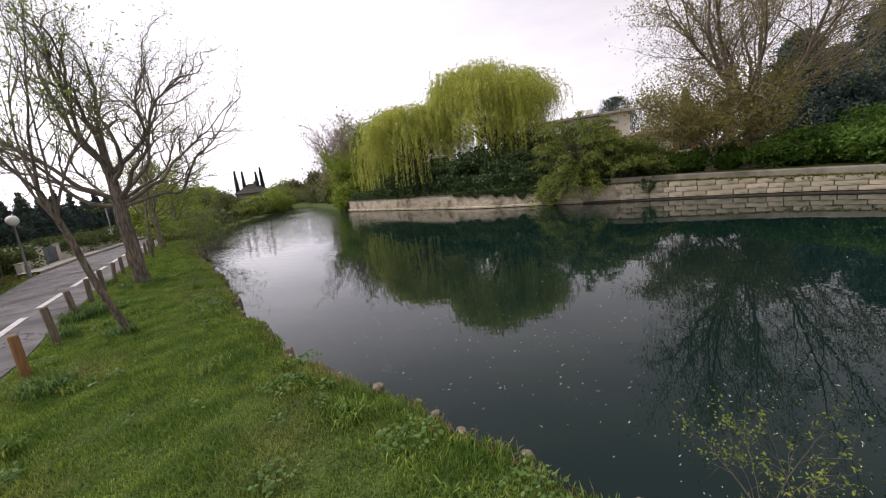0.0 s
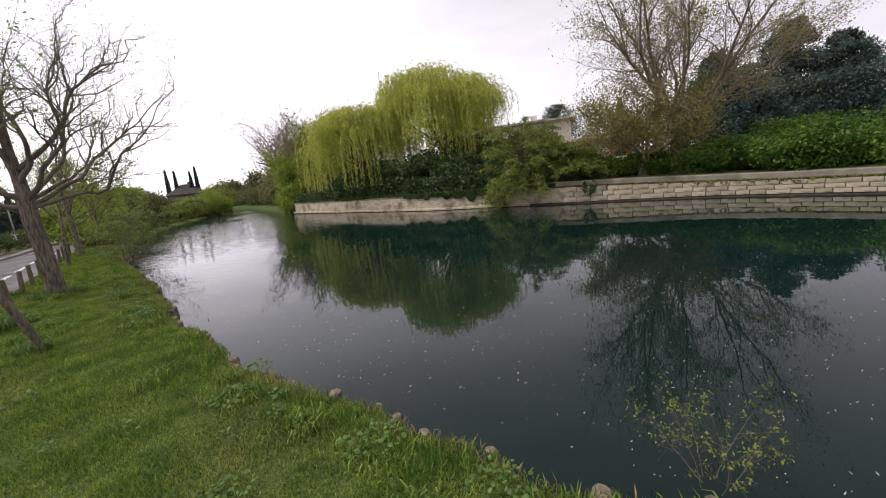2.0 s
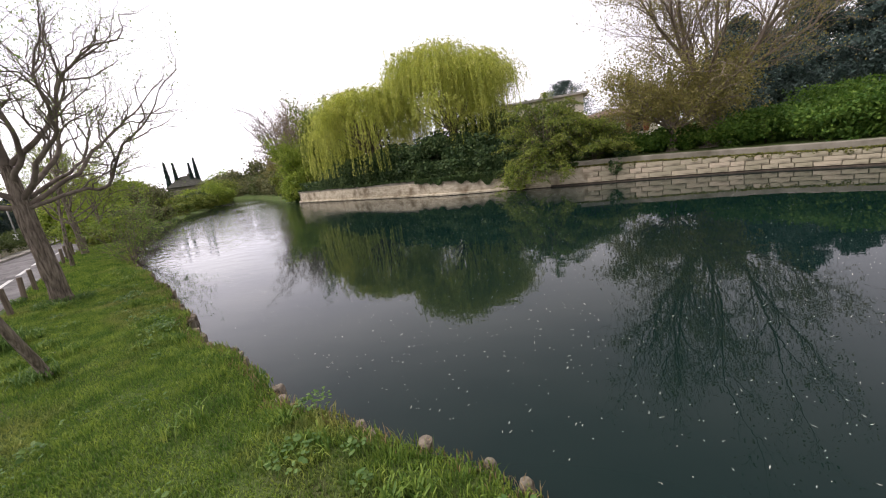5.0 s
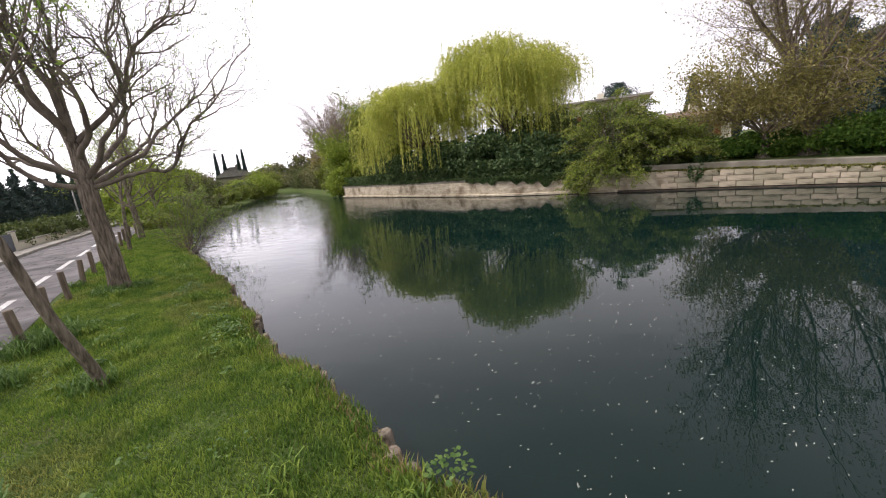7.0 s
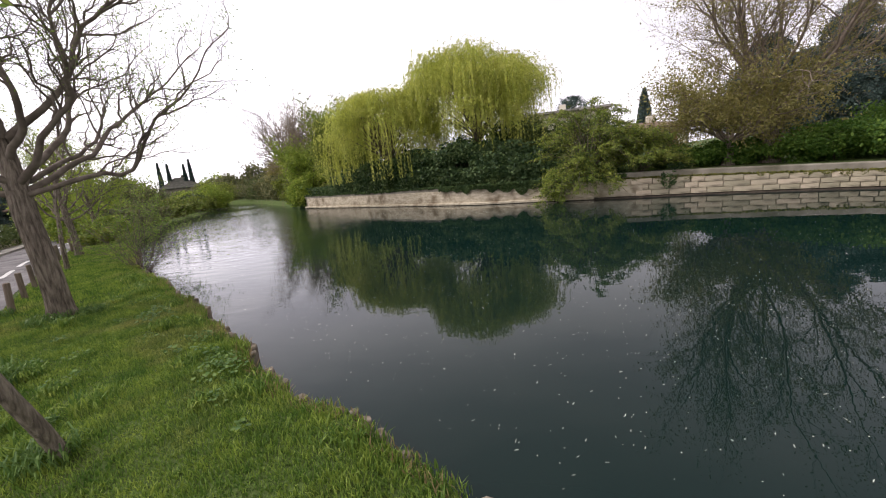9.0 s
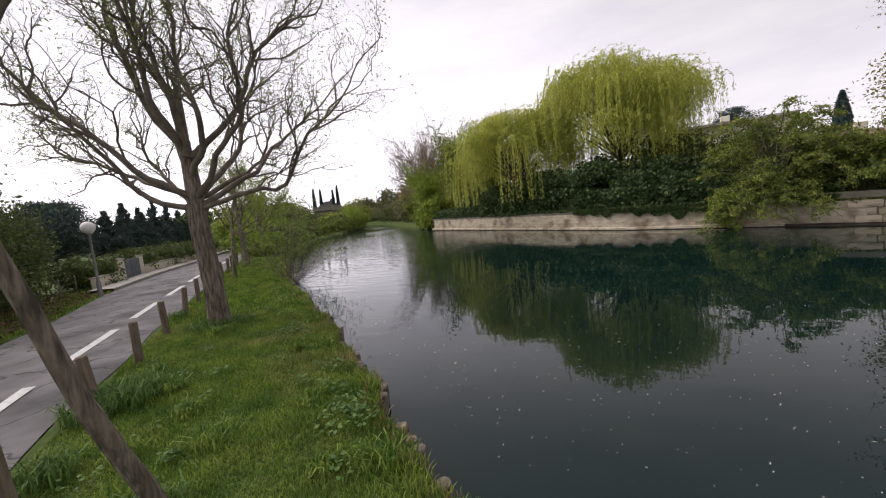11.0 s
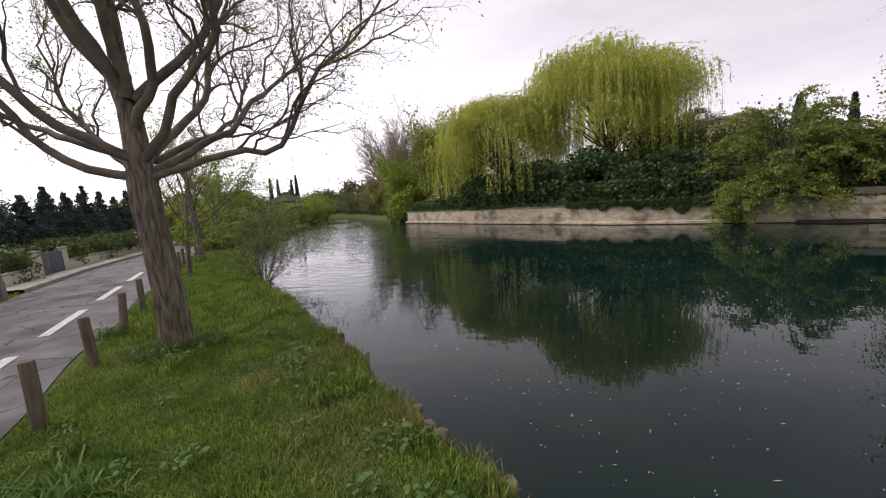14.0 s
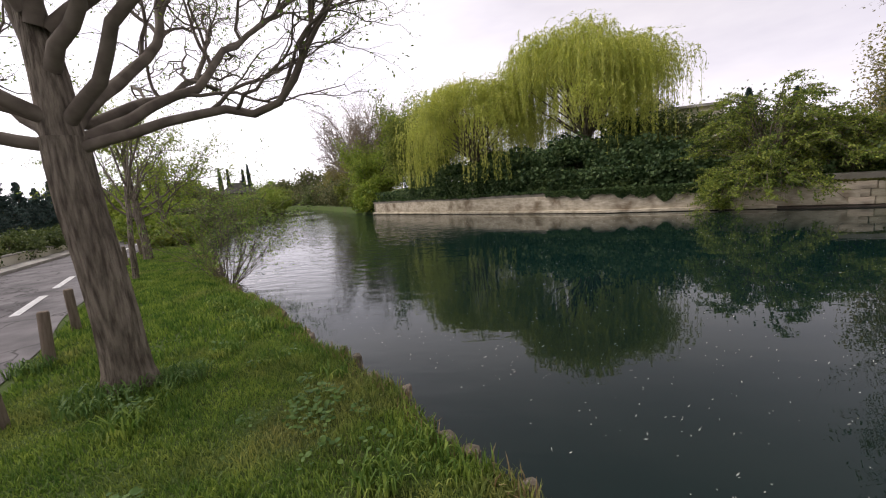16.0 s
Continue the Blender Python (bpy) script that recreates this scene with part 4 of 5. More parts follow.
for i, (s, n, rx, rz) in enumerate(((19.6, 17.0, 1.5, 1.0), (21.5, 16.6, 1.7, 1.3), (24.0, 15.8, 1.8, 1.5), (26.5, 15.0, 1.7, 1.4), (29.0, 14.3, 1.5, 1.2), (33.0, 13.9, 1.5, 1.2), (36.0, 13.2, 1.4, 1.1), (22.8, 18.6, 1.9, 1.9), (26.0, 17.6, 1.9, 1.7), (31.0, 15.8, 1.8, 1.6))):
    bush("ivy_bush", at_sn(s, n, garden_height(s, n) - 0.05), (rx, rx, rz), 9000, 0.17, M_ivy, "dense dark green ivy and evergreen bush", "bush", 60 + i, group="dark bushes on the wall", wide=0.8, clumps=60)

# ---------- road side: bushes, hedges, conifers ----------
conifer("dark_conifer", (-46.5, 22.0, 0.0), 71, 5.3, 4.4, "round dark pine beyond the garden hedges", 20, 0.0, fill=1500, group="dark conifers across the road", flat=0.6)
for i in range(9):
    x, y = -43.5 - 1.1 * i, 24.5 + 2.0 * i
    conifer("dark_conifer", (x, y, 0.0), 72 + i, 4.5 + 1.1 * ((i * 0.618) % 1), 1.7, "dark spiky conifer beyond the garden hedges", 18, 0.02, fill=500, point=0.75, group="dark conifers across the road")
for i, (x, y, h, r) in enumerate(((-38.0, 10.0, 5.5, 3.0), (-40.0, 15.0, 5.8, 2.6), (-36.0, 4.0, 5.5, 3.0))):
    conifer("dark_conifer", (x, y, 0.0), 91 + i, h, r, "dark conifer beyond the garden hedges", 16, 0.02, fill=900, group="dark conifers across the road")
for i, (s, n, rx, rz) in enumerate(((19.8, -9.2, 1.6, 1.9), (17.4, -8.7, 1.8, 1.9), (14.6, -8.4, 1.9, 1.8), (22.3, -10.4, 1.5, 1.3), (11.6, -8.2, 1.9, 1.7), (8.0, -8.2, 1.9, 1.6), (18.6, -11.0, 2.0, 2.2))):
    bush("evergreen_bush", at_sn(s, n, 0.0), (rx, rx, rz), 17000, 0.095, M_hedge, "tall dark evergreen bush beyond the road verge", "bush", 100 + i, group="bushes beyond the road", clumps=60)
for i in range(9):
    s = 24.0 + 2.2 * i
    if i == 1:
        continue
    bush("garden_hedge", at_sn(s, road_far(s) - 1.75, 0.0), (1.35, 1.0, 0.62), 5000, 0.11, M_hedge, "clipped olive-green garden hedge behind a low wall", "hedge", 110 + i, group="garden hedges along the road", clumps=50)


def twiggy_shrub(name, place, seed, height, stems, label, leaf_mat, leaf_size, spread, lean=(0, 0), green=0.8, r=0.012):
    """Open shrub of thin arching twigs with small leaves."""
    rng = np.random.default_rng(seed)
    th = thing(name, place, label, "bush")
    tips = []
    cfg = dict(kids=(6, 4), steps=(8, 6, 5), wobble=(0.10, 0.16, 0.2), lift=(0.01, 0.01, 0.0), taper=0.3, sides=(5, 3, 3), bare=(0.2, 0.15), angle=(34, 38), ratio=(0.5, 0.5), thin=(0.5, 0.5))
    for i in range(stems):
        tb = Tubes()
        a = 2.4 * i
        k = spread * (0.3 + 0.7 * rng.random())
        grow(rng, tb, tips, (0.08 * math.cos(a), 0.08 * math.sin(a), -0.1), (math.cos(a) * k + lean[0], math.sin(a) * k + lean[1], 0.9), height * (0.7 + 0.4 * rng.random()), r, 0, cfg)
        child("stem", tb.mesh("stem", M_twig), th)
    tips = np.array(tips)
    tips[:, 2] = np.maximum(tips[:, 2], 0.08)
    pick = np.repeat(tips[rng.random(len(tips)) < green], 2, 0)
    child("foliage", leaf_mesh("foliage", pick + rng.normal(size=pick.shape) * leaf_size * 0.6, leaf_size, leaf_size * 0.5, leaf_mat, rng), th)
    return th


twiggy_shrub("waterside_shrub", (-13.35, 14.15, -0.28), 130, 2.1, 26, "sparse twiggy shrub leaning over the water", M_leafnew, 0.05, 0.95, (0.25, 0.1), 0.7)
twiggy_shrub("bank_shrub", (1.62, 3.25, -0.15), 132, 0.46, 7, "small leafy shrub sprouting at the water's edge", M_frond, 0.022, 0.8, (0.0, 0.0), 0.32, 0.003)
for i, (x, y, rx, rz, k, mat, lab) in enumerate((
        (-28.2, 25.4, 1.9, 1.5, 8000, M_springtree, "bright yellow-green bush on the bank"), (-31.0, 29.6, 2.0, 1.6, 8000, M_springtree, "bright yellow-green bush on the bank"),
        (-25.6, 23.4, 1.2, 0.9, 5000, M_springtree, "bright yellow-green bush on the bank"), (-35.6, 36.8, 1.8, 1.6, 7000, M_farwood, "brownish bush by the river"),
        (-33.4, 33.4, 1.9, 2.2, 7000, M_farwood, "brownish bush by the river"), (-39.5, 43.0, 2.4, 2.0, 7000, M_farwood, "brownish bush by the river"),
        (-38.5, 54.0, 2.2, 1.6, 6000, M_springtree, "bright green bush by the river bend"), (-44.0, 62.0, 3.0, 2.0, 6000, M_bush, "green bush by the river bend"),
        (-36.0, 47.5, 1.6, 0.9, 6000, M_bush, "green bush by the river bend"), (-45.0, 44.5, 3.0, 2.3, 7000, M_hedge, "dark bush behind the river bend"))):
    bush("river_bush", (x, y, -0.1), (rx, rx, rz), k, 0.2, mat, lab, seed=140 + i, clumps=50, group="bushes along the far bank")


def ivy_curtain(name, s0, s1, count, drop, spread_z, seed, label, mat, size=0.12):
    """Ivy that spills over the wall's top and down its face."""
    rng = np.random.default_rng(seed)
    th = thing(name, at_sn((s0 + s1) / 2, right_edge((s0 + s1) / 2), 0.7), label, "ivy", "ivy on the river wall")
    o = np.array(th.matrix_world.translation)
    s = s0 + (s1 - s0) * rng.random(count)
    lob = np.array([0.35 + 0.65 * abs(noise.noise((v * 1.3, seed, 0.0))) * 2 for v in s])
    f = rng.random(count)
    hang = f < 0.5
    z = np.where(hang, 0.80 - rng.random(count) * drop * lob, 0.78 + rng.random(count) * spread_z)
    n = np.array([right_edge(v) for v in s]) + np.where(hang, (-0.05 - 0.05 * rng.random(count)) if drop > 0.2 else 0.3 * rng.random(count), 0.2 + rng.random(count) * 1.2)
    p = np.stack([s * UX + n * NX, s * UY + n * NY, z], 1) - o
    child("foliage", leaf_mesh("foliage", p, size, size * 0.8, mat, rng), th)
    tb = Tubes()
    for i in range(int((s1 - s0) * 2)):
        v = s0 + (s1 - s0) * rng.random()
        q = [np.array(at_sn(v + 0.1 * k, right_edge(v) + (0.25 if k == 0 else -0.03), 0.8 - 0.12 * k * drop)) - o for k in range(4)]
        tb.add(q, [0.012, 0.01, 0.008, 0.004], 4)
    child("vine", tb.mesh("vine", M_darktwig), th)
    return th


for i, (s0, s1, cnt, dr, up) in enumerate(((14.2, 17.0, 2500, 0.3, 0.5), (17.0, 20.0, 5000, 0.75, 0.9), (20.0, 24.0, 6000, 0.45, 1.0), (24.0, 28.5, 5000, 0.08, 1.0), (28.5, 33.0, 5000, 0.14, 1.4), (33.0, 37.0, 4500, 0.08, 1.5), (37.0, 41.0, 2500, 0.05, 0.7))):
    ivy_curtain("ivy", s0, s1, cnt, dr, up, 200 + i, "dark ivy spilling over the river wall", M_ivy, 0.14)
ivy_curtain("ivy", 12.4, 12.9, 260, 0.9, 0.3, 210, "thin tongue of ivy hanging down the wall", M_ivy, 0.11)
for s0 in (3.0, 6.0, 9.0, 12.0):
    rng = np.random.default_rng(int(s0) + 300)
    k = 900
    s = s0 + 3 * rng.random(k)
    n = np.array([right_edge(v) for v in s]) + 0.02 + 0.13 * rng.random(k)
    z = np.array([course_top(v) for v in s]) + 0.02 - 0.16 * rng.random(k) ** 2 * np.array([abs(noise.noise((v * 2.2, 1.0, 5.0))) * 2.2 for v in s]) + 0.05 * rng.random(k)
    n = np.where(z < np.array([course_top(v) for v in s]) - 0.01, np.array([right_edge(v) for v in s]) - 0.012, n)
    single("moss", leaf_mesh("moss", np.stack([s * UX + n * NX, s * UY + n * NY, z], 1), 0.07, 0.05, M_moss, rng), "yellow-green moss along the ledge of the wall", "moss", "stuff")


def house(name, place, turn, size, eave, ridge, label, wall_mat, roof_mat, windows, shutter_mat):
    """Rendered house with a low hipped roof, overhanging eaves and shuttered windows."""
    th = thing(name, place, label, "house", "houses", turn=turn)
    w, d = size
    part("wall", box_bm((-w / 2, -d / 2, -0.3), (w / 2, d / 2, eave)), wall_mat, th)
    bm = bmesh.new()
    o = 0.5
    lo = [bm.verts.new((x, y, eave + 0.004)) for x, y in ((-w / 2 - o, -d / 2 - o), (w / 2 + o, -d / 2 - o), (w / 2 + o, d / 2 + o), (-w / 2 - o, d / 2 + o))]
    hi = [bm.verts.new((v.co.x, v.co.y, eave + 0.18)) for v in lo]
    r1, r2 = bm.verts.new((-w / 2 + d * 0.42, 0, ridge)), bm.verts.new((w / 2 - d * 0.42, 0, ridge))
    bm.faces.new(lo[::-1])
    for i in range(4):
        bm.faces.new((lo[i], lo[(i + 1) % 4], hi[(i + 1) % 4], hi[i]))
    bm.faces.new((hi[0], hi[1], r2, r1))
    bm.faces.new((hi[1], hi[2], r2))
    bm.faces.new((hi[2], hi[3], r1, r2))
    bm.faces.new((hi[3], hi[0], r1))
    roof = part("roof", bm, roof_mat, th, "low tiled roof")
    part("chimney", box_bm((0.4, -0.3, ridge - 0.6), (1.0, 0.3, ridge + 0.45), 0.03), wall_mat, roof)
    for x, z, ww, hh in windows:
        win = part("window", box_bm((x - ww / 2, -d / 2 - 0.02, z), (x + ww / 2, -d / 2 + 0.06, z + hh)), M_windowglass, th)
        part("sill", box_bm((x - ww / 2 - 0.1, -d / 2 - 0.14, z - 0.08), (x + ww / 2 + 0.1, -d / 2, z - 0.005)), M_plaster, win)
        for sg in (-1, 1):
            part("shutter", box_bm((x + sg * (ww * 0.5 + 0.02) - (ww * 0.5 if sg < 0 else 0), -d / 2 - 0.06, z), (x + sg * (ww * 0.5 + 0.02) + (ww * 0.5 if sg > 0 else 0), -d / 2 - 0.004, z + hh), 0.008), shutter_mat, win, "painted shutter")
    return th


house("house", (5.0, 43.5, 0.9), -8, (8.0, 7.0), 4.75, 5.35, "cream rendered house with a low pale grey roof behind shrubs", M_plaster, M_greyroof, ((-2.0, 2.4, 1.0, 1.3), (1.8, 2.4, 1.0, 1.3)), M_shutter)
house("garden_house", (10.6, 37.6, 0.9), -12, (5.5, 4.0), 2.3, 3.0, "low cream garden house with red-brown shutters", M_plaster, M_rooftile, ((-1.6, 0.9, 0.8, 1.1), (1.3, 0.9, 0.8, 1.1)), M_shutter)
house("villa", (-63.6, 79.8, 0.0), 40, (6.6, 6.0), 3.6, 5.9, "dark-roofed grey villa among cypresses beyond the river", M_coping, M_darkroof, ((-1.1, 1.6, 0.7, 1.1), (1.1, 1.6, 0.7, 1.1)), M_hedge)
house("house", (-50.0, 43.5, 0.0), 60, (8.0, 6.0), 2.2, 3.3, "low pale house behind the garden hedges", M_plaster, M_rooftile, ((-2, 0.9, 0.9, 1.0), (1.5, 0.9, 0.9, 1.0)), M_gate)
for i, (x, y, h) in enumerate(((-65.6, 77.4, 8.9), (-64.4, 78.3, 8.6), (-62.0, 79.7, 8.3), (-61.2, 80.4, 9.3))):
    cypress((x, y, 0.0), 220 + i, h, 0.42)
cypress((17.8, 55.0, 1.2), 226, 7.6, 0.95)
cypress((22.5, 55.5, 1.2), 227, 7.3, 0.5)
conifer("umbrella_pine", (12.5, 68.0, 2.0), 228, 9.0, 5.0, "round-headed dark pine behind the house", 14, 0.0, fill=1200, flat=0.5)
bush("flowering_shrub", (9.2, 22.6, 1.0), (0.5, 0.4, 0.35), 500, 0.08, M_yellow, "small shrub in yellow flower above the wall", seed=229, clumps=14)
for i, (s, n, rx, rz, mat) in enumerate(((43.0, 12.6, 1.5, 1.3, M_springtree), (46.0, 13.6, 1.8, 1.5, M_bush), (49.5, 14.2, 1.9, 1.7, M_farwood), (53.5, 14.6, 2.0, 1.8, M_bush), (58.0, 15.0, 2.2, 1.9, M_farwood), (63.5, 15.6, 2.4, 1.9, M_farwood), (70.0, 15.8, 2.6, 2.0, M_farwood), (77.0, 16.0, 2.8, 2.0, M_hedge), (85.0, 15.6, 2.8, 2.0, M_farwood),
                                          (56.0, 1.4, 1.9, 1.1, M_bush), (61.5, 2.4, 2.0, 1.2, M_hedge), (67.0, 3.0, 2.2, 1.3, M_springtree), (73.0, 3.8, 2.4, 1.5, M_farwood), (80.0, 4.6, 2.6, 1.6, M_hedge), (88.0, 4.4, 2.8, 1.7, M_farwood),
                                          (29.5, -3.0, 0.9, 0.45, M_bush), (33.0, -2.9, 1.1, 0.7, M_springtree), (37.0, -2.3, 1.2, 0.85, M_farwood), (41.0, -1.8, 1.3, 0.9, M_farwood), (45.5, -0.9, 1.3, 0.75, M_farwood), (50.0, 0.5, 1.4, 0.7, M_bush),
                                          (95.0, 12.4, 3.0, 2.0, M_farwood), (103.0, 11.3, 3.2, 2.1, M_hedge), (112.0, 9.8, 3.4, 2.2, M_farwood), (122.0, 8.0, 3.6, 2.3, M_hedge), (133.0, 5.0, 3.8, 2.4, M_farwood))):
    bush("riverside_bush", at_sn(s, n - (1.7 if n > 10 or s > 92 else 0), -0.15), (rx, rx, rz), 5000, 0.24, mat, "bush leaning over the river bank", "bush", 260 + i, group="bushes at the river bend", clumps=45)
for i, (x, y, rx, rz, mat) in enumerate(((-59.5, 64, 4.0, 2.1, M_hedge), (-57, 57, 3.2, 1.7, M_farwood), (-53, 51, 3.0, 1.8, M_farwood), (-69, 84, 4.0, 1.5, M_hedge), (-56, 79, 2.6, 1.2, M_bush), (-60, 72, 3.0, 1.0, M_hedge), (-45, 47, 3.0, 2.2, M_springtree), (-40, 40, 2.6, 2.0, M_springtree))):
    bush("riverside_tree", (x, y, -0.1), (rx, rx, rz), 7000, 0.3, mat, "rounded tree beyond the river bend", "tree", 230 + i, group="trees beyond the bend", clumps=50)


def distant_tree(place, seed, r, h, mat):
    rng = np.random.default_rng(seed)
    th = thing("distant_tree", place, "hazy tree on the horizon", "tree", "trees on the horizon")
    tb = Tubes()
    tb.add([(0, 0, -0.3), (0.1, 0, h * 0.5), (0, 0.1, h * 0.9)], [0.3, 0.2, 0.05], 6)
    for i in range(6):
        a = i * 1.05
        tb.add([(0, 0, h * 0.3), (math.cos(a) * r * 0.5, math.sin(a) * r * 0.5, h * 0.65), (math.cos(a) * r * 0.8, math.sin(a) * r * 0.8, h * 0.8)], [0.14, 0.09, 0.03], 4)
    child("trunk", tb.mesh("trunk", M_greytwig), th)
    child("crown", leaf_mesh("crown", ellipsoid_points(rng, 1800, (0, 0, h * 0.6), (r, r, h * 0.42), 26, 0.26, 0.05), 0.6, 0.35, mat, rng), th)
    return th


rd = random.Random(12)
for i in range(16):
    s, n = 104 + 2.6 * i, 5 + 2.2 * i + rd.uniform(-2, 2)
    distant_tree(at_sn(s + rd.uniform(-4, 4), max(n, right_edge(s) + 4), 0.0), 380 + i, rd.uniform(2.4, 4.0), rd.uniform(3.5, 5.6), rd.choice((M_farwood, M_farwood, M_hedge)))
for i in range(34):
    s = rd.uniform(95, 190)
    n = rd.uniform(-95, 70)
    if left_edge(s) - 3 < n < right_edge(s) + 3:
        n = right_edge(s) + 8
    distant_tree(at_sn(s, n, 0.0), 300 + i, rd.uniform(2.8, 4.8), rd.uniform(4.2, 7.5), rd.choice((M_farwood, M_hedge, M_farwood, M_springtree)))
for i in range(14):
    x, y = -70 - 25 * rd.random(), -10 + 5.5 * i + 4 * rd.random()
    distant_tree((x, y, 0.0), 340 + i, rd.uniform(3, 4.5), rd.uniform(3.4, 5.0), rd.choice((M_farwood, M_hedge)))
for i in range(12):
    a = radians(-150 + 13 * i)
    distant_tree((55 * math.cos(a) + 6, 55 * math.sin(a) - 4, 0.2), 360 + i, rd.uniform(4, 5.5), rd.uniform(6, 9), rd.choice((M_farwood, M_hedge)))

# ---------- street and small things ----------
def post(place, h, r, lean, turn, mat, label):
    th = thing("bollard_post", place, label, "bollard", "posts along the road")
    th.matrix_world = pose(*place, lean[0], lean[1], turn)
    bm = lathe_bm([(r * 1.02, -0.2), (r * 1.0, 0.0), (r * 0.97, h * 0.5), (r * 0.96, h - 0.02), (r * 0.8, h)], 12)
    part("shaft", bm, mat, th)
    return th


rp = random.Random(4)
for i in range(24):
    s = 7.15 + 1.53 * i - 1.53 * 3
    n = post_line(s)
    x, y, _ = at_sn(s, n)
    new_one = i == 3
    post((x, y, 0.0), 0.6 if not new_one else 0.55, 0.055, (rp.uniform(-4, 4), rp.uniform(-4, 4)), rp.uniform(0, 360), M_postnew if new_one else M_post,
         "short brown wooden bollard post" if new_one else "weathered grey-brown wooden bollard post")


def street_lamp(place, h):
    th = thing("street_lamp", place, "grey lamp post with a white globe", "street lamp")
    part("pole", lathe_bm([(0.07, -0.1), (0.07, 0.0), (0.065, 0.45), (0.042, 0.5), (0.035, h - 0.15), (0.06, h - 0.12), (0.07, h - 0.08)], 12), M_steel, th)
    part("globe", lathe_bm([(0.07, h - 0.08)] + [(0.19 * math.sin(a), h + 0.1 - 0.19 * math.cos(a)) for a in np.linspace(0.4, 3.1, 12)], 18), M_globe, th, "frosted white globe")
    return th


street_lamp((-18.46, 11.29, 0.0), 2.1)

# low garden wall, gate and sign across the road
GW = road_far


def garden_wall(s0, s1, h, label):
    th = thing("garden_wall", at_sn((s0 + s1) / 2, GW((s0 + s1) / 2) - 0.95), label, "wall", "garden walls along the road")
    o = Vector(th.matrix_world.translation)
    for nm, n0, n1, z0, z1, mat in (("masonry", -1.05, -0.85, -0.1, h, M_plaster), ("coping", -1.09, -0.81, h + 0.003, h + 0.05, M_kerb)):
        v = []
        ss = np.linspace(s0, s1, 6)
        for s in ss:
            for n, z in ((n0, z0), (n0, z1), (n1, z1), (n1, z0)):
                v.append(Vector(at_sn(s, GW(s) + n, z)) - o)
        ix = np.arange(24).reshape(6, 4)
        f = np.concatenate([np.stack([ix[:-1], np.roll(ix[:-1], -1, 1), np.roll(ix[1:], -1, 1), ix[1:]], -1).reshape(-1, 4), ix[:1], ix[-1:]])
        child(nm, np_mesh(nm, v, f, mat), th)
    return th


garden_wall(22.6, 25.0, 0.42, "low cream garden wall with a grey coping")
garden_wall(26.9, 31.5, 0.42, "low cream garden wall with a grey coping")
garden_wall(31.6, 42.0, 0.40, "low cream garden wall with a grey coping")
gate = thing("garden_gate", at_sn(25.95, GW(25.95) - 0.95), "blue-grey metal garden gate with two leaves", "gate")
g0 = Vector(gate.matrix_world.translation)
for s0, s1 in ((25.1, 25.92), (25.98, 26.8)):
    p, q = Vector(at_sn(s0, GW(s0) - 0.95)) - g0, Vector(at_sn(s1, GW(s1) - 0.95)) - g0
    bm = box_bm((0, -0.02, 0.05), ((q - p).length, 0.02, 0.85), 0.006)
    bm.transform(Matrix.Translation(p) @ Matrix.Rotation(math.atan2(q.y - p.y, q.x - p.x), 4, "Z"))
    leaf_ob = part("gate_leaf", bm, M_gate, gate)
    for z in (0.2, 0.45, 0.7):
        bm = box_bm((0.05, -0.03, z), ((q - p).length - 0.05, 0.03, z + 0.05), 0.004)
        bm.transform(Matrix.Translation(p) @ Matrix.Rotation(math.atan2(q.y - p.y, q.x - p.x), 4, "Z"))
        part("rail", bm, M_gate, leaf_ob)
for s in (25.04, 26.86):
    gp = thing("gate_post", at_sn(s, GW(s) - 0.95), "square cream gate post", "gate post", "gate posts")
    part("shaft", box_bm((-0.09, -0.09, -0.1), (0.09, 0.09, 0.9), 0.01), M_plaster, gp)
    part("cap", box_bm((-0.12, -0.12, 0.903), (0.12, 0.12, 0.96), 0.012), M_kerb, gp)
pole = thing("sign_pole", (-29.0, 22.2, 0.0), "leaning grey pole with a small pale sign", "sign pole")
part("shaft", lathe_bm([(0.05, -0.1), (0.045, 1.2), (0.04, 2.6)], 10), M_steel, pole)
part("plate", box_bm((-0.22, -0.06, 0.7), (0.22, -0.052, 1.1), 0.002), M_sign, pole)
fence = thing("wire_fence", at_sn(21.0, -8.3), "low grey fence of thin posts and wire", "fence")
f0 = Vector(fence.matrix_world.translation)
for k in range(5):
    q = Vector(at_sn(18.4 + 1.0 * k, -8.0 - 0.04 * k)) - f0
    bm = lathe_bm([(0.025, -0.1), (0.025, 0.62), (0.018, 0.64)], 8)
    bm.transform(Matrix.Translation(q))
    part("post", bm, M_steel, fence)
for z in (0.2, 0.4, 0.6):
    tb = Tubes()
    tb.add([Vector(at_sn(18.4 + 1.0 * k, -8.0 - 0.04 * k, z)) - f0 for k in range(5)], [0.004] * 5, 4)
    child("wire", tb.mesh("wire", M_steel), fence)

# piles along the water's edge
pile_row = []
rp = random.Random(9)
s = -1.2
i = 0
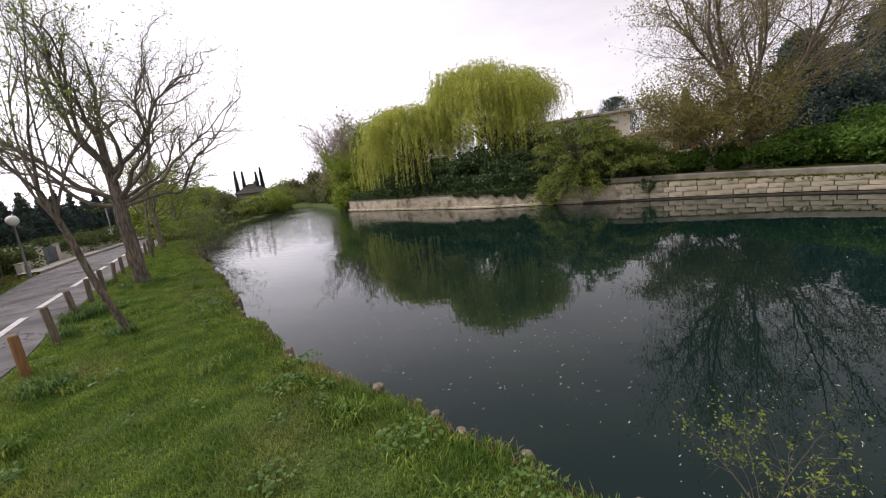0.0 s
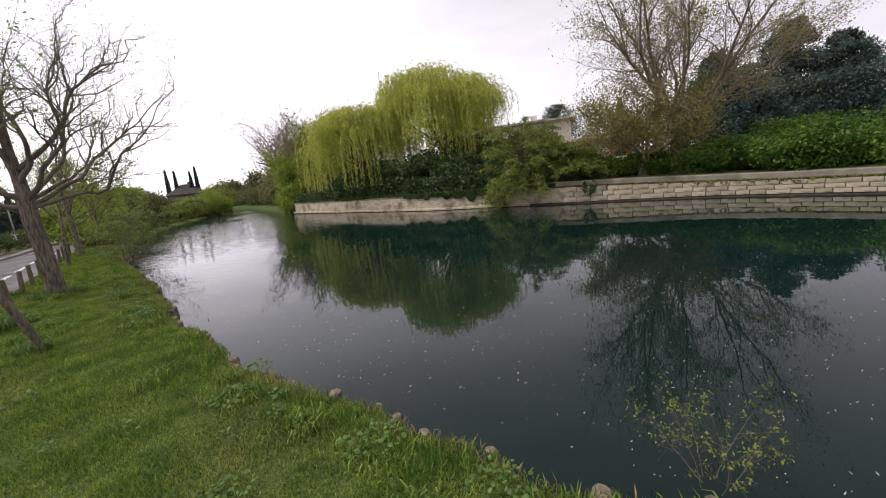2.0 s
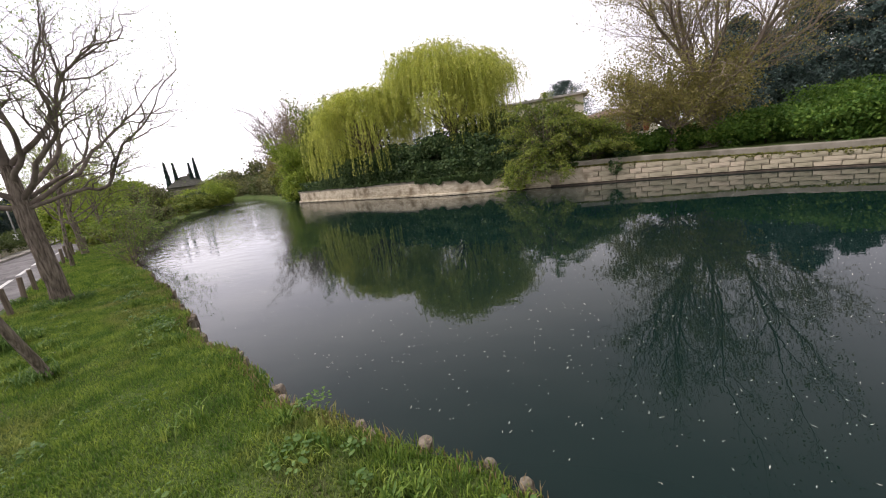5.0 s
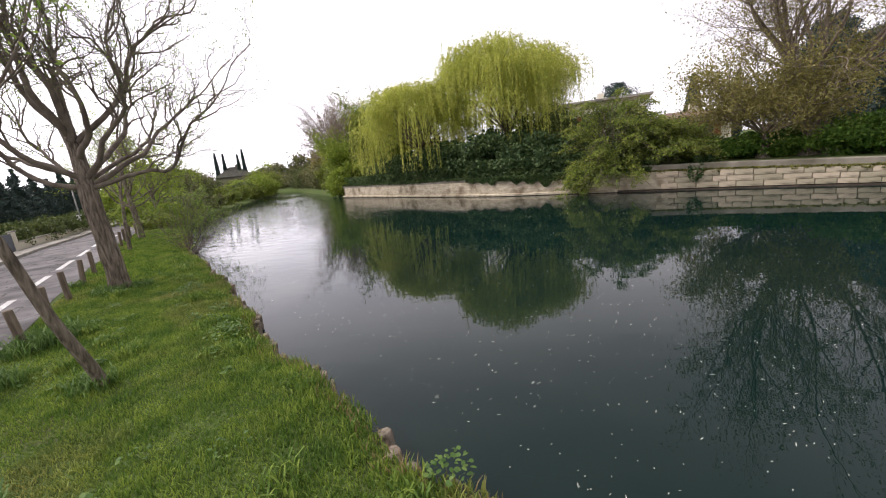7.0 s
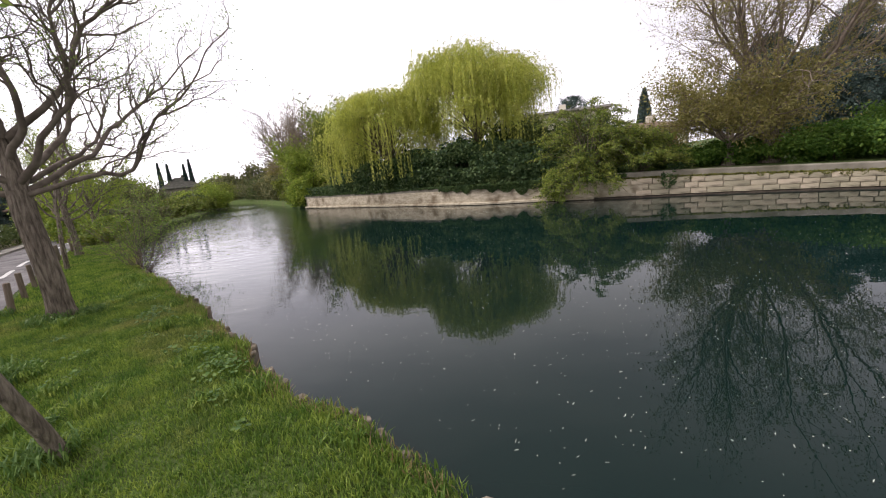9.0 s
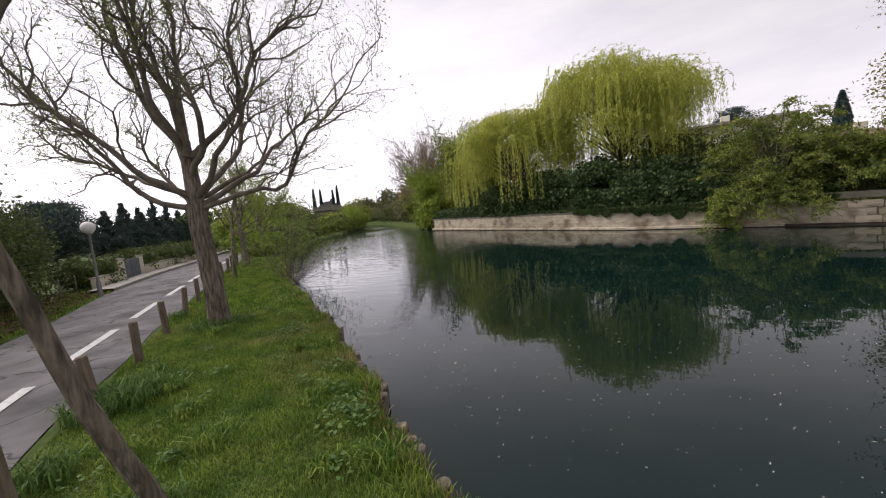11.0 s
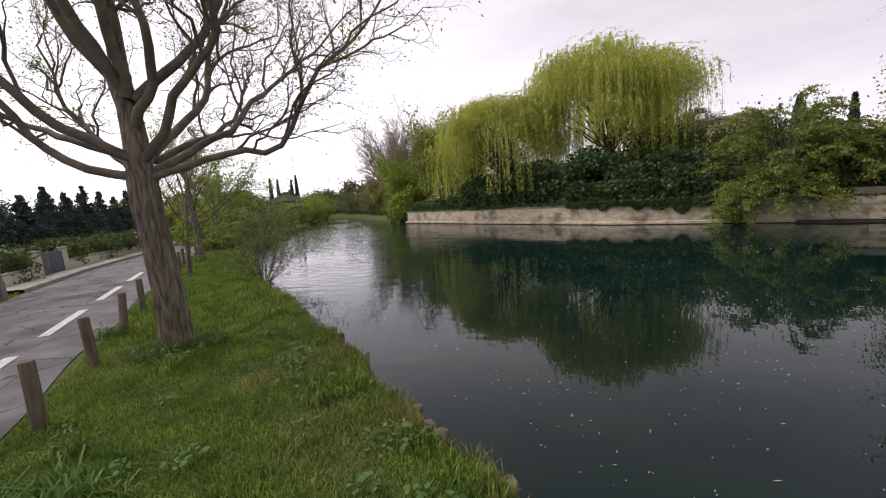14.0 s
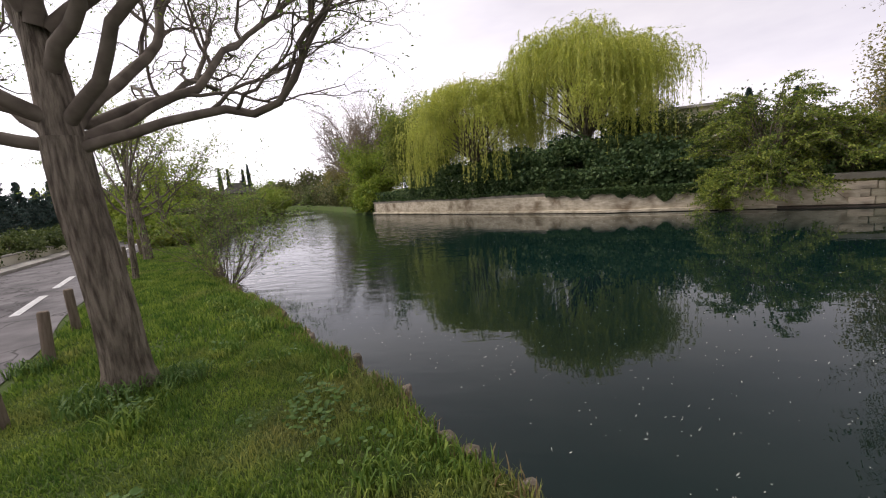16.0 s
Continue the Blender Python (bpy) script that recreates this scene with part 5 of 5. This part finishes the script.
while s < 26:
    n = left_edge(s) + 0.08
    x, y, _ = at_sn(s, n)
    r = rp.uniform(0.045, 0.068)
    top = rp.uniform(-0.14, -0.07)
    bm = lathe_bm([(r * 0.95, -0.9), (r, -0.3), (r * 1.02, -0.03), (r * 0.85, 0.0)], 9)
    for v in bm.verts:
        v.co += Vector((rp.uniform(-1, 1), rp.uniform(-1, 1), rp.uniform(-1, 1))) * 0.006
    me = bpy.data.meshes.new("log_stake")
    bm.to_mesh(me)
    bm.free()
    me.materials.append(M_pile)
    ob = new("log_stake", me)
    ob.matrix_world = pose(x, y, top, rp.uniform(-6, 6), rp.uniform(-6, 6), rp.uniform(0, 360))
    tagged(ob, "weathered round log pile edging the bank", "pile", "piles along the bank")
    s += rp.choice((0.17, 0.22, 0.3, 0.45, 0.7))

# ---------- grass ----------
rng = np.random.default_rng(77)


def edge_line(s):
    return np.interp(s, L_S, L_N) + 0.05 * np.sin(s * 2.1) + 0.04 * np.sin(s * 5.3 + 1)


def kerb_line(s):
    return np.interp(s, P_S, P_N)


def flat_land(s, n):
    """Height of the near bank for arrays."""
    rn = kerb_line(s) - 0.28 + 0.05 * np.sin(s * 1.7)
    k = np.clip((n - rn) / 0.8, 0, 1)
    e = np.clip((edge_line(s) - n) / 0.55, 0, 1)
    z = (0.025 * np.sin(s * 0.9 + n * 1.3) + 0.018 * np.sin(s * 2.3 - n * 1.9)) * k * k * (3 - 2 * k)
    return z - 0.10 * (1 - e * e * (3 - 2 * e))


def grass_blades(name, count, s0, s1, near_n, far_n, height, label, mat, width=0.006, lean=0.5, seed=1):
    g = np.random.default_rng(seed)
    s = s0 + (s1 - s0) * g.random(count)
    lo, hi = near_n(s), far_n(s)
    n = lo + (hi - lo) * g.random(count)
    z = flat_land(s, n)
    patch = np.sin(s * 3.1 + n * 1.7) * np.sin(n * 4.3 - s * 1.1) * 0.6 + 0.4 * np.sin(s * 7.3 - n * 5.1 + 2 * np.sin(n * 3))
    h = height * (0.45 + 0.8 * g.random(count)) * (1 + 0.5 * patch)
    base = np.stack([s * UX + n * NX, s * UY + n * NY, z - 0.005], 1)
    a = g.random(count) * 6.283
    side = np.stack([np.cos(a), np.sin(a), np.zeros(count)], 1) * (width * (0.7 + 0.7 * g.random(count)))[:, None]
    bend = unit(g.normal(size=(count, 3)) * [1, 1, 0]) * (h * lean * g.random(count))[:, None]
    up = np.array([0, 0, 1.0]) * h[:, None]
    v = np.stack([base - side, base + side, base + up * 0.6 + bend * 0.35 + side * 0.7, base + up * 0.6 + bend * 0.35 - side * 0.7, base + up * 0.95 + bend], 1)
    ix = np.arange(count)[:, None] * 5
    f = np.concatenate([ix + np.array([[0, 1, 2]]), ix + np.array([[0, 2, 3]]), ix + np.array([[3, 2, 4]])])
    return single(name, np_mesh(name, v.reshape(-1, 3), f, mat), label, "grass", "stuff")


grass_blades("grass", 250000, -1.5, 14, lambda s: kerb_line(s) - 0.2, lambda s: edge_line(s) + 0.03, 0.047, "short fresh green lawn grass on the bank", M_grass, 0.0045, 0.95, seed=2)
grass_blades("grass", 70000, 14, 34, lambda s: kerb_line(s) - 0.2, lambda s: edge_line(s) + 0.05, 0.07, "fresh green grass farther along the bank", M_grass, 0.011, seed=3)

grass_blades("grass", 15000, 8, 26, lambda s: np.interp(s, F_S, F_N) - 2.2, lambda s: np.interp(s, F_S, F_N) - 0.05, 0.08, "rough verge grass across the road", M_grass, 0.012, seed=5)
grass_blades("long_grass", 9000, -1.5, 24, lambda s: edge_line(s) - 0.25, lambda s: edge_line(s) + 0.06, 0.10, "longer grass leaning over the water's edge", M_grass, 0.006, 0.9, seed=6)

grass_blades("dry_grass", 2600, -1.5, 22, lambda s: edge_line(s) - 0.12, lambda s: edge_line(s) + 0.08, 0.09, "dry brown stalks along the water's edge", M_drygrass, 0.005, 1.0, seed=7)


def tuft(place, seed, count, height, r, label, mat):
    """Tuft of long arching grass leaves."""
    g = np.random.default_rng(seed)
    a = g.random(count) * 6.283
    o = np.stack([np.cos(a), np.sin(a), np.zeros(count)], 1)
    base = unit(g.normal(size=(count, 3)) * [1, 1, 0]) * (r * np.sqrt(g.random(count)))[:, None]
    h = height * (0.5 + 0.6 * g.random(count))[:, None]
    reach = h * (0.15 + 0.9 * g.random(count))[:, None]
    side = np.stack([-np.sin(a), np.cos(a), np.zeros(count)], 1) * 0.006
    up = np.array([0, 0, 1.0])
    p0, p1, p2, p3 = base, base + o * reach * 0.3 + up * h * 0.65, base + o * reach * 0.75 + up * h * 0.9, base + o * reach * 1.15 + up * h * 0.6
    v = np.stack([p0 - side, p0 + side, p1 + side, p1 - side, p2 + side * 0.8, p2 - side * 0.8, p3 + side * 0.15, p3 - side * 0.15], 1).reshape(-1, 3)
    ix = np.arange(count)[:, None] * 8
    f = np.concatenate([ix + np.array([[0, 1, 2, 3]]), ix + np.array([[3, 2, 4, 5]]), ix + np.array([[5, 4, 6, 7]])])
    th = thing("grass_tuft", place, label, "grass tuft", "tufts on the lawn")
    child("foliage", np_mesh("foliage", v, f, mat), th)
    return th


def lawn_z(x, y):
    s, n = x * UX + y * UY, x * NX + y * NY
    return land_height(s, n)


for i, (x, y, c_, h, r) in enumerate(((-8.2, 6.5, 420, 0.26, 0.36), (-5.2, 3.9, 240, 0.2, 0.26), (-8.25, 6.25, 260, 0.22, 0.3), (-6.1, 5.45, 160, 0.18, 0.2), (-10.1, 8.75, 200, 0.16, 0.3), (-9.75, 9.2, 160, 0.14, 0.24), (-11.7, 9.3, 120, 0.16, 0.2), (-7.4, 5.45, 140, 0.2, 0.2))):
    tuft((x, y, lawn_z(x, y)), 400 + i, c_, h, r, "tuft of long dark green grass", M_weed)
rt = random.Random(31)
for i in range(46):
    s = rt.uniform(-0.5, 16)
    n = left_edge(s) - rt.uniform(0.05, 0.7) if i % 2 else rt.uniform(post_line(s) + 0.2, left_edge(s) - 0.2)
    x, y, _ = at_sn(s, n)
    tuft((x, y, lawn_z(x, y)), 420 + i, rt.randint(50, 130), rt.uniform(0.08, 0.17), rt.uniform(0.1, 0.2), "tuft of fresh green grass", M_grass)


def weed(place, seed, leaves, r, size, label):
    """Low rosette of broad lobed leaves."""
    g = np.random.default_rng(seed)
    a = g.random(leaves) * 6.283
    q = r * np.sqrt(g.random(leaves))
    z = 0.03 + 0.07 * g.random(leaves) + 0.05 * (1 - q / r)
    c_ = np.stack([np.cos(a) * q, np.sin(a) * q, z], 1)
    d = np.stack([np.cos(a), np.sin(a), 0.25 * g.normal(size=leaves)], 1)
    d = unit(d + g.normal(size=d.shape) * 0.5 * [1, 1, 0.3])
    b = unit(np.cross(np.array([0, 0, 1.0]) + g.normal(size=(leaves, 3)) * 0.3, d))
    n_ = np.cross(d, b)
    le = size * (0.6 + 0.7 * g.random(leaves))[:, None]
    ring = ((-0.5, 0.0), (-0.25, 0.32), (0.1, 0.42), (0.38, 0.24), (0.55, 0.0), (0.38, -0.24), (0.1, -0.42), (-0.25, -0.32))
    v = np.stack([c_ + d * le * u + b * le * w + n_ * le * (0.18 * abs(w)) for u, w in ring], 1).reshape(-1, 3)
    f = np.arange(8 * leaves).reshape(leaves, 8)
    th = thing("weed", place, label, "weed", "weeds in the lawn")
    child("foliage", np_mesh("foliage", v, f, M_weed), th)
    return th


for i, (x, y, k_, r) in enumerate(((-8.2, 8.85, 110, 0.24), (-5.6, 6.7, 130, 0.3), (-5.75, 6.95, 90, 0.22), (-2.1, 4.0, 60, 0.22), (-0.6, 3.4, 90, 0.3), (-1.4, 2.9, 50, 0.2), (-2.3, 4.75, 60, 0.2), (-6.6, 7.7, 70, 0.22), (-8.1, 8.55, 60, 0.2), (0.3, 3.0, 70, 0.25), (-9.6, 8.6, 40, 0.15))):
    weed((x, y, lawn_z(x, y)), 500 + i, k_, r * 0.85, 0.038, "patch of broad-leaved weeds in the grass")
for i in range(60):
    s = rt.uniform(-0.8, 14)
    n = rt.uniform(post_line(s) + 0.1, left_edge(s) - 0.1)
    x, y, _ = at_sn(s, n)
    weed((x, y, lawn_z(x, y)), 520 + i, rt.randint(8, 26), rt.uniform(0.06, 0.16), rt.uniform(0.028, 0.045), "small broad-leaved weed in the grass")

# dead leaves under the bushes across the road
k = 6000
ls = 6 + 17 * rng.random(k)
ln_ = np.interp(ls, F_S, F_N) - 0.25 - 2.6 * rng.random(k)
lp = np.stack([ls * UX + ln_ * NX, ls * UY + ln_ * NY, 0.012 + 0.03 * rng.random(k)], 1)
single("leaf_litter", leaf_mesh("leaf_litter", lp, 0.12, 0.07, M_litter, rng, None, 1.0), "brown dead leaves under the roadside bushes", "leaf litter", "stuff")

# petals and foam on the water
k = 9000
ps = -2 + 28 * rng.random(k) ** 1.2
pn = np.array([left_edge(v) + 0.6 + (right_edge(v) - left_edge(v) - 1) * rng.random() for v in ps])
pc = np.stack([ps * UX + pn * NX, ps * UY + pn * NY, np.full(k, WATER + 0.004)], 1)
ang = rng.normal(size=k) * 0.5 + 0.9
da = np.stack([np.cos(ang), np.sin(ang), np.zeros(k)], 1) * (0.008 + 0.024 * rng.random(k) ** 4)[:, None]
db = np.stack([-np.sin(ang), np.cos(ang), np.zeros(k)], 1) * (0.0018 + 0.002 * rng.random(k))[:, None]
pv = np.stack([pc - da, pc - db, pc + da, pc + db], 1).reshape(-1, 3)
single("floating_petals", np_mesh("floating_petals", pv, np.arange(4 * k).reshape(k, 4), M_petal), "small pale petals drifting on the water", "petals", "stuff")


# ---------- limestone blocks of the river wall ----------
rb = random.Random(5)
block_meshes = []
for k in range(8):
    bm = box_bm((-0.5, -0.06, -0.5), (0.5, 0.06, 0.5))
    bmesh.ops.bevel(bm, geom=bm.edges[:], offset=0.02, segments=1, affect="EDGES")
    for v in bm.verts:
        v.co += Vector((rb.uniform(-1, 1) * 0.012, rb.uniform(-1, 1) * 0.006, rb.uniform(-1, 1) * 0.02))
    me = bpy.data.meshes.new("block")
    bm.to_mesh(me)
    bm.free()
    me.materials.append(M_stone)
    block_meshes.append(me)
for row in range(3):
    s = 1.0 + 0.25 * (row % 2)
    while s < 13.6:
        ln = rb.uniform(0.45, 0.92)
        a, b = Vector(at_sn(s, right_edge(s))), Vector(at_sn(s + ln, right_edge(s + ln)))
        d = b - a
        rise = (course_top(s + ln / 2) + 0.235) / 3
        za, zb = -0.235 + rise * row, -0.235 + rise * (row + 1)
        mid = (a + b) / 2
        out = Vector((d.y, -d.x, 0)).normalized()
        if out.dot(Vector((NX, NY, 0))) > 0:
            out = -out
        ob = new("block", rb.choice(block_meshes))
        ob.parent = wall
        centre = mid - out * (0.045 + rb.uniform(0, 0.018))
        ob.matrix_local = Matrix.Translation((centre.x, centre.y, (za + zb) / 2)) @ Matrix.Rotation(math.atan2(d.y, d.x), 4, "Z") @ Matrix.Diagonal((d.length - 0.018, 1, zb - za - 0.012, 1))
        s += ln
